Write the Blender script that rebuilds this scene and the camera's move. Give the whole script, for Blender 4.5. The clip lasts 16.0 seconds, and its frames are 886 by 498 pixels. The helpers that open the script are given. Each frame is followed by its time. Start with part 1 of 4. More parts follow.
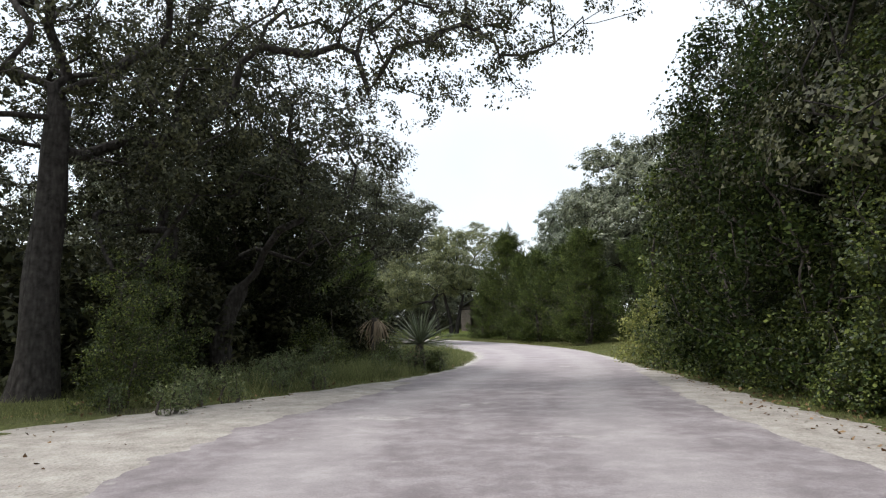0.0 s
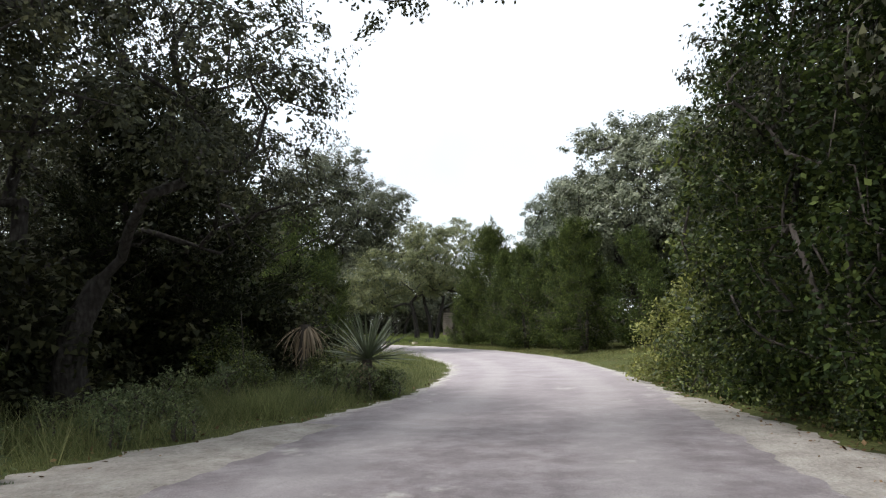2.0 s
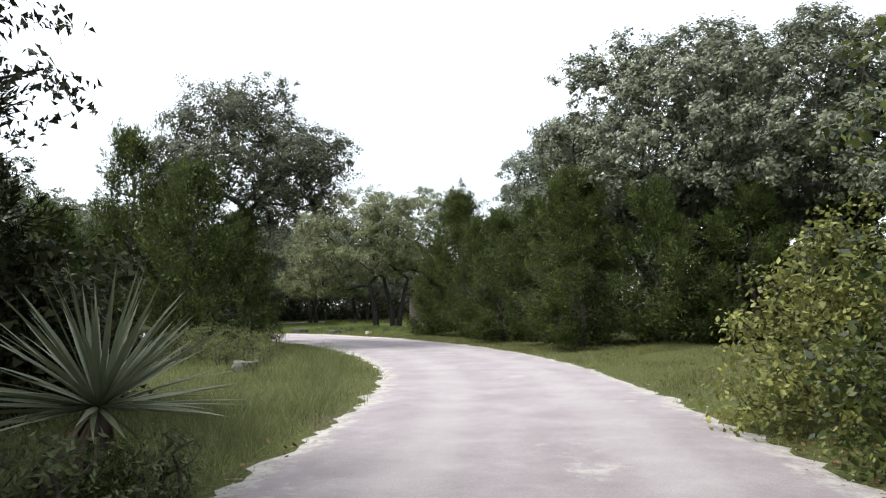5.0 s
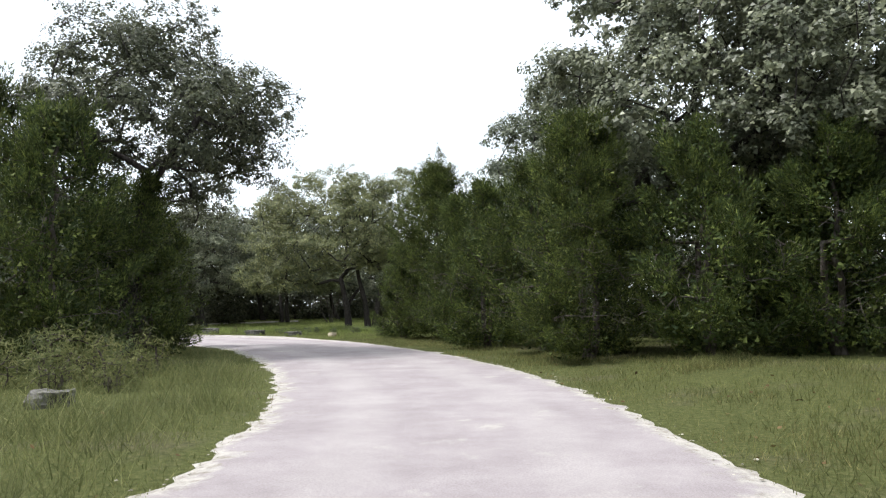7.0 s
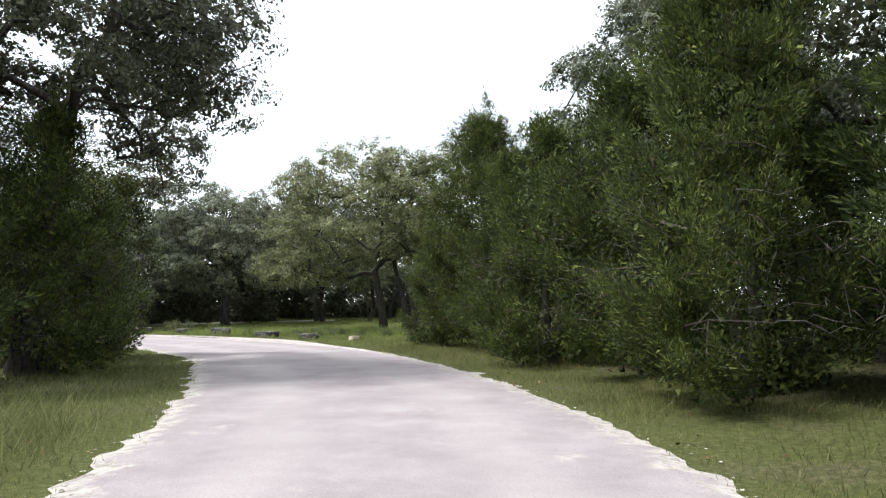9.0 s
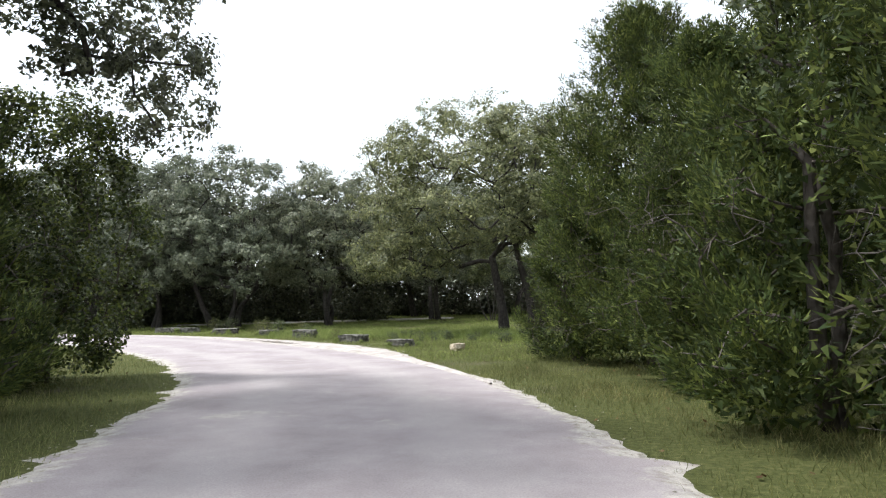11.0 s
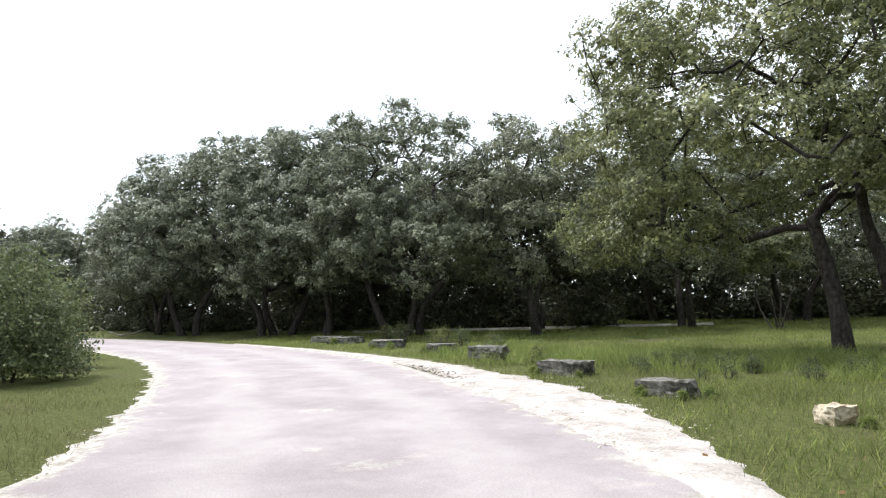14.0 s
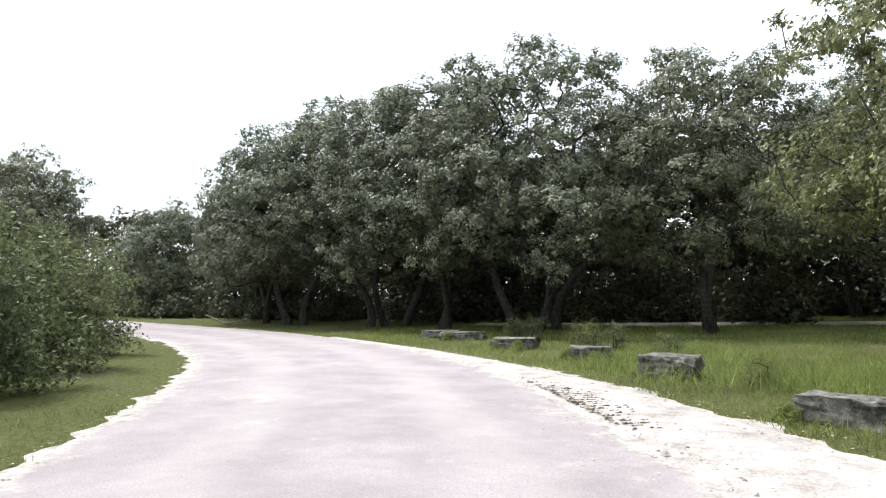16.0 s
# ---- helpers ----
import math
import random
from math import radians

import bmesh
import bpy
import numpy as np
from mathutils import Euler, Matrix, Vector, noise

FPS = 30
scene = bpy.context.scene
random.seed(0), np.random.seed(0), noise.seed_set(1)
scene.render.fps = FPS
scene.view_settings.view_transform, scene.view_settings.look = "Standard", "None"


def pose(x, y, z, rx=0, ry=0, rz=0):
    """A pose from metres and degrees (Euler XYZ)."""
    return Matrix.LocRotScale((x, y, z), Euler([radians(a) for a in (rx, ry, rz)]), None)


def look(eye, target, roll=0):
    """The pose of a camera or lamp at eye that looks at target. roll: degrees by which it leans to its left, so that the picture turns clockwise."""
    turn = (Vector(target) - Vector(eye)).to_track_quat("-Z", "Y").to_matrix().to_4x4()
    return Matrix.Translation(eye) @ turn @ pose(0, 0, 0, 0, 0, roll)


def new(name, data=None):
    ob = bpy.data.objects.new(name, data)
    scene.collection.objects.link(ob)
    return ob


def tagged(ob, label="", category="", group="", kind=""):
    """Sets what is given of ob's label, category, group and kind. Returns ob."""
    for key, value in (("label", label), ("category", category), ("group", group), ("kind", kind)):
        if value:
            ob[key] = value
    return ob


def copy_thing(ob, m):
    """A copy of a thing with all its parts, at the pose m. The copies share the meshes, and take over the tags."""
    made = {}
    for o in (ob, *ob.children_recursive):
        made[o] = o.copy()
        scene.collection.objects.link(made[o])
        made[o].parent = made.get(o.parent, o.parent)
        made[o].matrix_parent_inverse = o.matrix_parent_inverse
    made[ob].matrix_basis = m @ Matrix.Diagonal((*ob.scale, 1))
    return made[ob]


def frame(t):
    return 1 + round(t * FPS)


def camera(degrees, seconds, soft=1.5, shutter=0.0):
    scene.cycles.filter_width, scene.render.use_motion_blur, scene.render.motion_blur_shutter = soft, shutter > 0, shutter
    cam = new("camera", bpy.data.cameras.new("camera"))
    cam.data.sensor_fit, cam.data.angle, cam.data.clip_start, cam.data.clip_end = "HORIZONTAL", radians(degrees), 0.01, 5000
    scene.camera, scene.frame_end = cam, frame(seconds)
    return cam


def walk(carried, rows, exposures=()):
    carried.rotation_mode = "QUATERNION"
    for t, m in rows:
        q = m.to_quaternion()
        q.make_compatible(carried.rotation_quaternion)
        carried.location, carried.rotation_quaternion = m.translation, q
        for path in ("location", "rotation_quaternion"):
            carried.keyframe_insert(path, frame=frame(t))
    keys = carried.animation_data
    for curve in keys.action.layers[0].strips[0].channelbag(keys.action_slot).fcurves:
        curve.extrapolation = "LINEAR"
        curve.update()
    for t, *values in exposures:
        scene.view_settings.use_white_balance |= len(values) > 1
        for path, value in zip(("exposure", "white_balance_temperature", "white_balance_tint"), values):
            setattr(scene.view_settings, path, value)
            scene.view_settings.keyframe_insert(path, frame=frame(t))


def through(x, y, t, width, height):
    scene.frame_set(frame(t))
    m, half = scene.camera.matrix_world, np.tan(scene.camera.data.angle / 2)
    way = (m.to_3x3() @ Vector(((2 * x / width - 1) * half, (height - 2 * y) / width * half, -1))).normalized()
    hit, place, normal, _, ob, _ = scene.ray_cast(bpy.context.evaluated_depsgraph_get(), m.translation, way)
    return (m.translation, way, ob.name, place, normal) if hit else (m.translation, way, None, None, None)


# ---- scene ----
cam = camera(64.0, 16.0, soft=1.2)
PATH = [
    (0, (0.000, 0.000, 1.208), (0.000, 4.973, 1.727), -0.72),
    (0.5, (0.131, 1.163, 1.240), (0.141, 6.136, 1.755), -0.64),
    (1, (0.270, 2.390, 1.260), (0.326, 7.366, 1.748), -0.57),
    (1.5, (0.413, 3.615, 1.288), (0.499, 8.590, 1.779), -0.67),
    (2, (0.569, 4.848, 1.307), (0.670, 9.818, 1.841), -0.93),
    (2.5, (0.717, 6.181, 1.306), (0.854, 11.156, 1.782), -0.81),
    (3, (0.885, 7.509, 1.339), (1.051, 12.488, 1.773), -1.18),
    (3.5, (1.055, 8.833, 1.366), (1.245, 13.806, 1.848), -1.48),
    (4, (1.194, 10.179, 1.385), (1.406, 15.153, 1.851), -1.17),
    (6.5, (2.630, 17.712, 1.323), (2.934, 22.687, 1.715), -1.16),
    (7, (2.916, 19.372, 1.315), (3.204, 24.347, 1.724), -1.04),
    (7.5, (3.145, 21.157, 1.324), (3.421, 26.133, 1.731), -1.01),
    (8, (3.369, 22.830, 1.292), (3.542, 27.810, 1.694), -0.83),
    (8.5, (3.536, 24.614, 1.273), (3.573, 29.597, 1.681), -0.76),
    (9, (3.630, 26.485, 1.261), (3.509, 31.467, 1.670), -0.61),
    (11.5, (3.088, 36.167, 1.319), (1.783, 40.978, 1.718), -1.36),
    (12, (2.594, 38.181, 1.322), (1.032, 42.911, 1.759), -1.71),
    (12.5, (1.964, 40.076, 1.307), (0.156, 44.718, 1.736), -1.41),
    (13, (1.255, 41.868, 1.278), (-0.791, 46.410, 1.705), -0.94),
    (13.5, (0.504, 43.572, 1.318), (-1.766, 48.007, 1.734), -1.03),
    (14, (-0.250, 45.120, 1.279), (-2.728, 49.442, 1.704), -1.10),
    (14.5, (-1.100, 46.545, 1.265), (-3.805, 50.732, 1.652), -0.47),
    (15, (-1.922, 47.794, 1.259), (-4.819, 51.852, 1.635), -0.84),
    (15.5, (-2.723, 48.968, 1.262), (-5.792, 52.899, 1.628), -0.49),
    (16, (-3.498, 50.043, 1.230), (-6.732, 53.839, 1.598), -0.40),
]
walk(cam, [(t, look(eye, target, roll)) for t, eye, target, roll in PATH],
     exposures=((0.0, -0.12), (2.0, -0.08), (3.5, 0.05), (6.5, 0.12), (9.0, 0.22), (12.5, 0.35), (16.0, 0.34)))

# ---- sky, sun, exposure ----
world = bpy.data.worlds.new("overcast_sky")
scene.world = world
world.use_nodes = True
wn, wl = world.node_tree.nodes, world.node_tree.links
wn.clear()
SUN_ELEV, SUN_ROT = radians(60), radians(264)
sky = wn.new("ShaderNodeTexSky")
sky.sky_type, sky.sun_disc = "NISHITA", False
sky.sun_elevation, sky.sun_rotation = SUN_ELEV, SUN_ROT
sky.air_density, sky.dust_density = 1.0, 3.0
sky_bg = wn.new("ShaderNodeBackground")
sky_bg.inputs["Strength"].default_value = 0.05
wl.new(sky.outputs[0], sky_bg.inputs["Color"])
# the cloud deck: near-white, a little brighter in patches
coord = wn.new("ShaderNodeTexCoord")
clouds = wn.new("ShaderNodeTexNoise")
clouds.inputs["Scale"].default_value, clouds.inputs["Detail"].default_value = 2.2, 4.0
ramp = wn.new("ShaderNodeMapRange")
ramp.inputs["From Min"].default_value, ramp.inputs["From Max"].default_value = 0.3, 0.7
ramp.inputs["To Min"].default_value, ramp.inputs["To Max"].default_value = 1.0, 1.3
deck = wn.new("ShaderNodeBackground")
deck.inputs["Color"].default_value = (0.9, 0.955, 1.0, 1)
wl.new(coord.outputs["Generated"], clouds.inputs["Vector"])
wl.new(clouds.outputs["Fac"], ramp.inputs["Value"])
wl.new(ramp.outputs[0], deck.inputs["Strength"])
both = wn.new("ShaderNodeAddShader")
out = wn.new("ShaderNodeOutputWorld")
wl.new(sky_bg.outputs[0], both.inputs[0])
wl.new(deck.outputs[0], both.inputs[1])
wl.new(both.outputs[0], out.inputs["Surface"])

sun = new("sun", bpy.data.lights.new("sun", "SUN"))
sun.data.energy, sun.data.angle, sun.data.color = 3.4, radians(10), (1.0, 0.99, 0.98)
sun.rotation_euler = Euler((math.pi / 2 - SUN_ELEV, 0, math.pi - SUN_ROT))

# ---- materials ----
def material(name, rough=0.8, spec=0.3):
    m = bpy.data.materials.new(name)
    m.use_nodes = True
    b = m.node_tree.nodes["Principled BSDF"]
    b.inputs["Roughness"].default_value = rough
    b.inputs["Specular IOR Level"].default_value = spec
    return m, m.node_tree.nodes, m.node_tree.links, b


def noise_node(n, l, scale, detail=4.0, rough=0.55, coords="Object"):
    tc = n.new("ShaderNodeTexCoord")
    t = n.new("ShaderNodeTexNoise")
    t.inputs["Scale"].default_value, t.inputs["Detail"].default_value, t.inputs["Roughness"].default_value = scale, detail, rough
    l.new(tc.outputs[coords], t.inputs["Vector"])
    return t.outputs["Fac"]


def ramp_node(n, l, fac, stops):
    r = n.new("ShaderNodeValToRGB")
    e = r.color_ramp.elements
    while len(e) < len(stops):
        e.new(0.5)
    for el, (p, c) in zip(e, stops):
        el.position, el.color = p, (*c, 1)
    l.new(fac, r.inputs["Fac"])
    return r.outputs["Color"]


def mix_node(n, l, fac, a, b, mode="MIX"):
    m = n.new("ShaderNodeMix")
    m.data_type, m.blend_type = "RGBA", mode
    for sock, v in ((m.inputs[0], fac), (m.inputs[6], a), (m.inputs[7], b)):
        if hasattr(v, "links"):
            l.new(v, sock)
        else:
            sock.default_value = v if isinstance(v, float) else (*v, 1)
    return m.outputs[2]


def bump_node(n, l, b, height, strength, dist):
    k = n.new("ShaderNodeBump")
    k.inputs["Strength"].default_value, k.inputs["Distance"].default_value = strength, dist
    l.new(height, k.inputs["Height"])
    l.new(k.outputs["Normal"], b.inputs["Normal"])


def leaf_material(name, dark, mid, light, through=0.25, rough=0.5, spec=0.35, lo=0.62, hi=1.25, patch=1.5):
    """Leaves that differ one from the next, in tone by branch, and let some light through."""
    m, n, l, b = material(name, rough, spec)
    geo = n.new("ShaderNodeNewGeometry")
    per = ramp_node(n, l, geo.outputs["Random Per Island"], [(0.0, dark), (0.55, mid), (1.0, light)])
    big = noise_node(n, l, patch, 3.0)
    tone = ramp_node(n, l, big, [(0.32, (lo, lo * 1.03, lo)), (0.68, (hi * 1.02, hi, hi * 0.94))])
    col = mix_node(n, l, 1.0, per, tone, "MULTIPLY")
    info = n.new("ShaderNodeObjectInfo")
    tree = ramp_node(n, l, info.outputs["Random"], [(0.0, (0.95, 0.98, 0.96)), (1.0, (1.09, 1.05, 0.96))])
    col = mix_node(n, l, 1.0, col, tree, "MULTIPLY")
    l.new(col, b.inputs["Base Color"])
    tr = n.new("ShaderNodeBsdfTranslucent")
    l.new(mix_node(n, l, 0.35, col, light), tr.inputs["Color"])
    mx = n.new("ShaderNodeMixShader")
    mx.inputs[0].default_value = through
    l.new(b.outputs[0], mx.inputs[1])
    l.new(tr.outputs[0], mx.inputs[2])
    l.new(mx.outputs[0], n["Material Output"].inputs["Surface"])
    return m


OAK_LEAF = leaf_material("oak_leaves", (0.068, 0.082, 0.053), (0.138, 0.161, 0.109), (0.25, 0.275, 0.197), 0.2, 0.48, 0.5, 0.55, 1.45, 2.0)
# darker copy of OAK_LEAF: the skyline oak's backlit tone put into colour
OAK_LEAF_MID = leaf_material("oak_leaves_mid", (0.04, 0.047, 0.028), (0.088, 0.1, 0.06), (0.185, 0.195, 0.122), 0.2, 0.5, 0.4)
OAK_LEAF_WARM = leaf_material("oak_leaves_warm", (0.065, 0.08, 0.036), (0.15, 0.175, 0.084), (0.31, 0.33, 0.17), 0.3, 0.48, 0.5, 0.5, 1.45, 2.0)
# near-black copy of the oak leaves: deep shade inside the wood, as colour
OAK_LEAF_SHADED = leaf_material("oak_leaves_shaded", (0.014, 0.017, 0.009), (0.038, 0.041, 0.021), (0.1, 0.1, 0.052), 0.12, 0.7, 0.15)
CEDAR_LEAF = leaf_material("cedar_sprays", (0.022, 0.037, 0.014), (0.055, 0.081, 0.026), (0.16, 0.188, 0.054), 0.24, 0.6, 0.2, 0.42, 1.75, 2.2)
# cedar sprays again, darkened to carry the shade at the wood's edge
JUNIPER_SHADED = leaf_material("shaded_juniper_sprays", (0.009, 0.013, 0.007), (0.024, 0.03, 0.015), (0.07, 0.078, 0.038), 0.1, 0.7, 0.12)
# brown-green oak leaves, with the shade they stand in darkening the colour
OAK_LEAF_BROWN_SHADED = leaf_material("oak_leaves_brown_shaded", (0.019, 0.022, 0.011), (0.048, 0.052, 0.026), (0.115, 0.116, 0.063), 0.15, 0.6, 0.22)
BROAD_LEAF = leaf_material("broad_leaves", (0.011, 0.02, 0.008), (0.045, 0.07, 0.019), (0.185, 0.215, 0.055), 0.3, 0.5, 0.35, 0.45, 1.5, 1.2)
YELLOW_LEAF = leaf_material("yellow_green_leaves", (0.08, 0.098, 0.028), (0.19, 0.215, 0.062), (0.36, 0.37, 0.13), 0.32, 0.5, 0.35)
# shaded copy of BROAD_LEAF: the thicket's deep shade is put into this colour
SHADE_LEAF = leaf_material("shaded_broad_leaves", (0.007, 0.012, 0.004), (0.018, 0.031, 0.009), (0.058, 0.077, 0.021), 0.2, 0.7, 0.1, 0.4, 1.7, 0.9)
SHRUB_LEAF = leaf_material("shrub_leaves", (0.06, 0.085, 0.042), (0.125, 0.16, 0.078), (0.25, 0.28, 0.145), 0.28, 0.55, 0.3)
GRASS = leaf_material("grass_blades", (0.08, 0.1, 0.04), (0.16, 0.183, 0.078), (0.29, 0.293, 0.145), 0.48, 0.6, 0.15, 0.65, 1.35, 0.8)
FIELD_GRASS = leaf_material("field_grass_blades", (0.105, 0.152, 0.045), (0.2, 0.262, 0.082), (0.34, 0.378, 0.15), 0.48, 0.6, 0.15, 0.65, 1.35, 0.8)
YUCCA_LEAF = leaf_material("yucca_leaves", (0.06, 0.078, 0.045), (0.135, 0.16, 0.1), (0.27, 0.3, 0.21), 0.08, 0.4, 0.4)
YUCCA_DEAD = leaf_material("dead_yucca_leaves", (0.14, 0.1, 0.07), (0.27, 0.21, 0.16), (0.42, 0.35, 0.28), 0.05, 0.8, 0.1)


def bark_material(name, a, b_, c):
    m, n, l, b = material(name, 0.9, 0.15)
    tc = n.new("ShaderNodeTexCoord")
    mp = n.new("ShaderNodeMapping")
    mp.inputs["Scale"].default_value = (1, 1, 0.3)
    l.new(tc.outputs["Object"], mp.inputs["Vector"])
    v = n.new("ShaderNodeTexVoronoi")
    v.inputs["Scale"].default_value = 16
    l.new(mp.outputs[0], v.inputs["Vector"])
    col = ramp_node(n, l, v.outputs["Distance"], [(0.0, c), (0.45, b_), (0.9, a)])
    col = mix_node(n, l, noise_node(n, l, 2.5), col, ramp_node(n, l, noise_node(n, l, 9.0), [(0.35, a), (0.7, c)]))
    l.new(col, b.inputs["Base Color"])
    bump_node(n, l, b, v.outputs["Distance"], 0.9, 0.03)
    return m


OAK_BARK = bark_material("oak_bark", (0.022, 0.019, 0.017), (0.048, 0.042, 0.038), (0.1, 0.09, 0.083))
CEDAR_BARK = bark_material("cedar_bark", (0.045, 0.037, 0.031), (0.085, 0.071, 0.062), (0.17, 0.15, 0.135))
DEAD_TWIG = bark_material("dead_twigs", (0.07, 0.06, 0.052), (0.135, 0.118, 0.106), (0.22, 0.2, 0.185))
PALE_BARK = bark_material("pale_bark", (0.16, 0.14, 0.125), (0.28, 0.25, 0.225), (0.42, 0.39, 0.36))


def ground_material():
    m, n, l, b = material("grassy_ground", 0.95, 0.1)
    big = noise_node(n, l, 0.35, 5.0)
    fine = noise_node(n, l, 14.0, 6.0, 0.7)
    grass = ramp_node(n, l, fine, [(0.3, (0.042, 0.05, 0.017)), (0.5, (0.088, 0.1, 0.034)), (0.72, (0.17, 0.165, 0.072))])
    soil = ramp_node(n, l, fine, [(0.3, (0.05, 0.04, 0.03)), (0.55, (0.14, 0.115, 0.085)), (0.75, (0.33, 0.29, 0.23))])
    mask = ramp_node(n, l, big, [(0.56, (0, 0, 0)), (0.72, (0.8, 0.8, 0.8))])
    l.new(mix_node(n, l, mask, grass, soil), b.inputs["Base Color"])
    bump_node(n, l, b, fine, 0.8, 0.05)
    return m


def road_material():
    """Worn, pale chip-seal: pinkish grey in the middle, chalky where the limestone base shows."""
    m, n, l, b = material("worn_chipseal", 0.9, 0.15)
    at = n.new("ShaderNodeAttribute")
    at.attribute_name = "across"
    fine = noise_node(n, l, 60.0, 6.0, 0.75)
    patch = noise_node(n, l, 0.9, 7.0, 0.7)
    seal = ramp_node(n, l, patch, [(0.34, (0.332, 0.294, 0.302)), (0.5, (0.387, 0.346, 0.355)), (0.66, (0.448, 0.405, 0.413))])
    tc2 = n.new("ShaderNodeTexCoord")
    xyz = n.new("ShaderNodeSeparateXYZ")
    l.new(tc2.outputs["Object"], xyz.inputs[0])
    # first stretch: a darker grey seal, with the trees' shade in its tone
    first_part = n.new("ShaderNodeMapRange")
    first_part.inputs["From Min"].default_value, first_part.inputs["From Max"].default_value = 12.0, 24.0
    first_part.inputs["To Min"].default_value, first_part.inputs["To Max"].default_value = 0.75, 0.0
    l.new(xyz.outputs["Y"], first_part.inputs["Value"])
    dim_seal = ramp_node(n, l, noise_node(n, l, 1.7, 9.0, 0.74), [(0.36, (0.142, 0.121, 0.124)), (0.49, (0.222, 0.194, 0.198)), (0.64, (0.353, 0.32, 0.32))])
    seal = mix_node(n, l, first_part.outputs[0], seal, dim_seal)
    chalk = ramp_node(n, l, noise_node(n, l, 6.0, 7.0, 0.72), [(0.34, (0.27, 0.24, 0.2)), (0.54, (0.56, 0.53, 0.49))])
    track = n.new("ShaderNodeMapRange")
    track.interpolation_type = "SMOOTHSTEP"
    wob = n.new("ShaderNodeMath")
    wob.operation, wob.inputs[1].default_value = "MULTIPLY_ADD", 0.35
    l.new(noise_node(n, l, 0.35, 4.0), wob.inputs[0])
    shift = n.new("ShaderNodeMath")
    shift.operation, shift.inputs[1].default_value = "SUBTRACT", 0.17
    l.new(at.outputs["Fac"], wob.inputs[2])
    l.new(wob.outputs[0], shift.inputs[0])
    gap_ = n.new("ShaderNodeMath")
    gap_.operation, gap_.inputs[1].default_value = "SUBTRACT", 0.45
    l.new(shift.outputs[0], gap_.inputs[0])
    mag = n.new("ShaderNodeMath")
    mag.operation = "ABSOLUTE"
    l.new(gap_.outputs[0], mag.inputs[0])
    track.inputs["From Min"].default_value, track.inputs["From Max"].default_value = 0.05, 0.24
    track.inputs["To Min"].default_value, track.inputs["To Max"].default_value = 0.28, 0.0
    l.new(mag.outputs[0], track.inputs["Value"])
    seal = mix_node(n, l, track.outputs[0], seal, (0.54, 0.505, 0.496))
    edge = n.new("ShaderNodeMath")
    edge.operation = "MULTIPLY_ADD"
    l.new(noise_node(n, l, 2.6, 6.0, 0.7), edge.inputs[0])
    edge.inputs[1].default_value = 0.6
    l.new(at.outputs["Fac"], edge.inputs[2])
    fringe = n.new("ShaderNodeMapRange")
    fringe.inputs["From Min"].default_value, fringe.inputs["From Max"].default_value = 1.19, 1.29
    l.new(edge.outputs[0], fringe.inputs["Value"])
    cut = n.new("ShaderNodeMath")
    cut.operation, cut.inputs[1].default_value, cut.inputs[2].default_value = "MULTIPLY_ADD", -0.5, 1.0
    l.new(first_part.outputs[0], cut.inputs[0])
    keep_ = n.new("ShaderNodeMath")
    keep_.operation, keep_.use_clamp = "MULTIPLY", True
    l.new(fringe.outputs[0], keep_.inputs[0])
    l.new(cut.outputs[0], keep_.inputs[1])
    worn = ramp_node(n, l, noise_node(n, l, 0.75, 9.0, 0.68), [(0.6, (0, 0, 0)), (0.67, (0.6, 0.6, 0.6))])
    mask = mix_node(n, l, 1.0, keep_.outputs[0], worn, "LIGHTEN")
    col = mix_node(n, l, mask, seal, chalk)
    col = mix_node(n, l, 0.6, col, ramp_node(n, l, fine, [(0.32, (0.5, 0.5, 0.5)), (0.6, (1.05, 1.04, 1.03))]), "MULTIPLY")
    l.new(col, b.inputs["Base Color"])
    bump_node(n, l, b, fine, 0.6, 0.012)
    return m


def gravel_material(name, low, mid, high, scale):
    """Fine crushed limestone in its own dust."""
    m, n, l, b = material(name, 0.95, 0.1)
    tc = n.new("ShaderNodeTexCoord")
    v = n.new("ShaderNodeTexVoronoi")
    v.inputs["Scale"].default_value = scale
    l.new(tc.outputs["Object"], v.inputs["Vector"])
    stones = ramp_node(n, l, v.outputs["Color"], [(0.0, low), (0.35, mid), (1.0, high)])
    dust = ramp_node(n, l, noise_node(n, l, 2.2, 7.0, 0.7), [(0.35, low), (0.5, mid), (0.66, high)])
    l.new(mix_node(n, l, 0.6, stones, dust), b.inputs["Base Color"])
    bump_node(n, l, b, v.outputs["Distance"], 0.6, 0.02)
    return m


def stone_material(name, a, b_, c):
    m, n, l, b = material(name, 0.92, 0.15)
    f = noise_node(n, l, 7.0, 8.0, 0.7)
    col = ramp_node(n, l, f, [(0.3, a), (0.5, b_), (0.68, c)])
    lichen = ramp_node(n, l, noise_node(n, l, 3.0, 6.0, 0.7), [(0.5, (0, 0, 0)), (0.6, (1, 1, 1))])
    l.new(mix_node(n, l, lichen, col, a), b.inputs["Base Color"])
    bump_node(n, l, b, f, 0.9, 0.05)
    return m


GROUND, ROAD = ground_material(), road_material()
GRAVEL = gravel_material("limestone_gravel", (0.22, 0.193, 0.17), (0.455, 0.415, 0.388), (0.63, 0.59, 0.565), 34)
DUST = gravel_material("dusty_caliche", (0.2, 0.177, 0.152), (0.33, 0.3, 0.267), (0.46, 0.43, 0.39), 30)
WEATHERED = stone_material("weathered_limestone", (0.06, 0.058, 0.05), (0.19, 0.182, 0.163), (0.36, 0.345, 0.315))
FRESH = stone_material("fresh_limestone", (0.36, 0.28, 0.19), (0.62, 0.54, 0.42), (0.8, 0.75, 0.64))
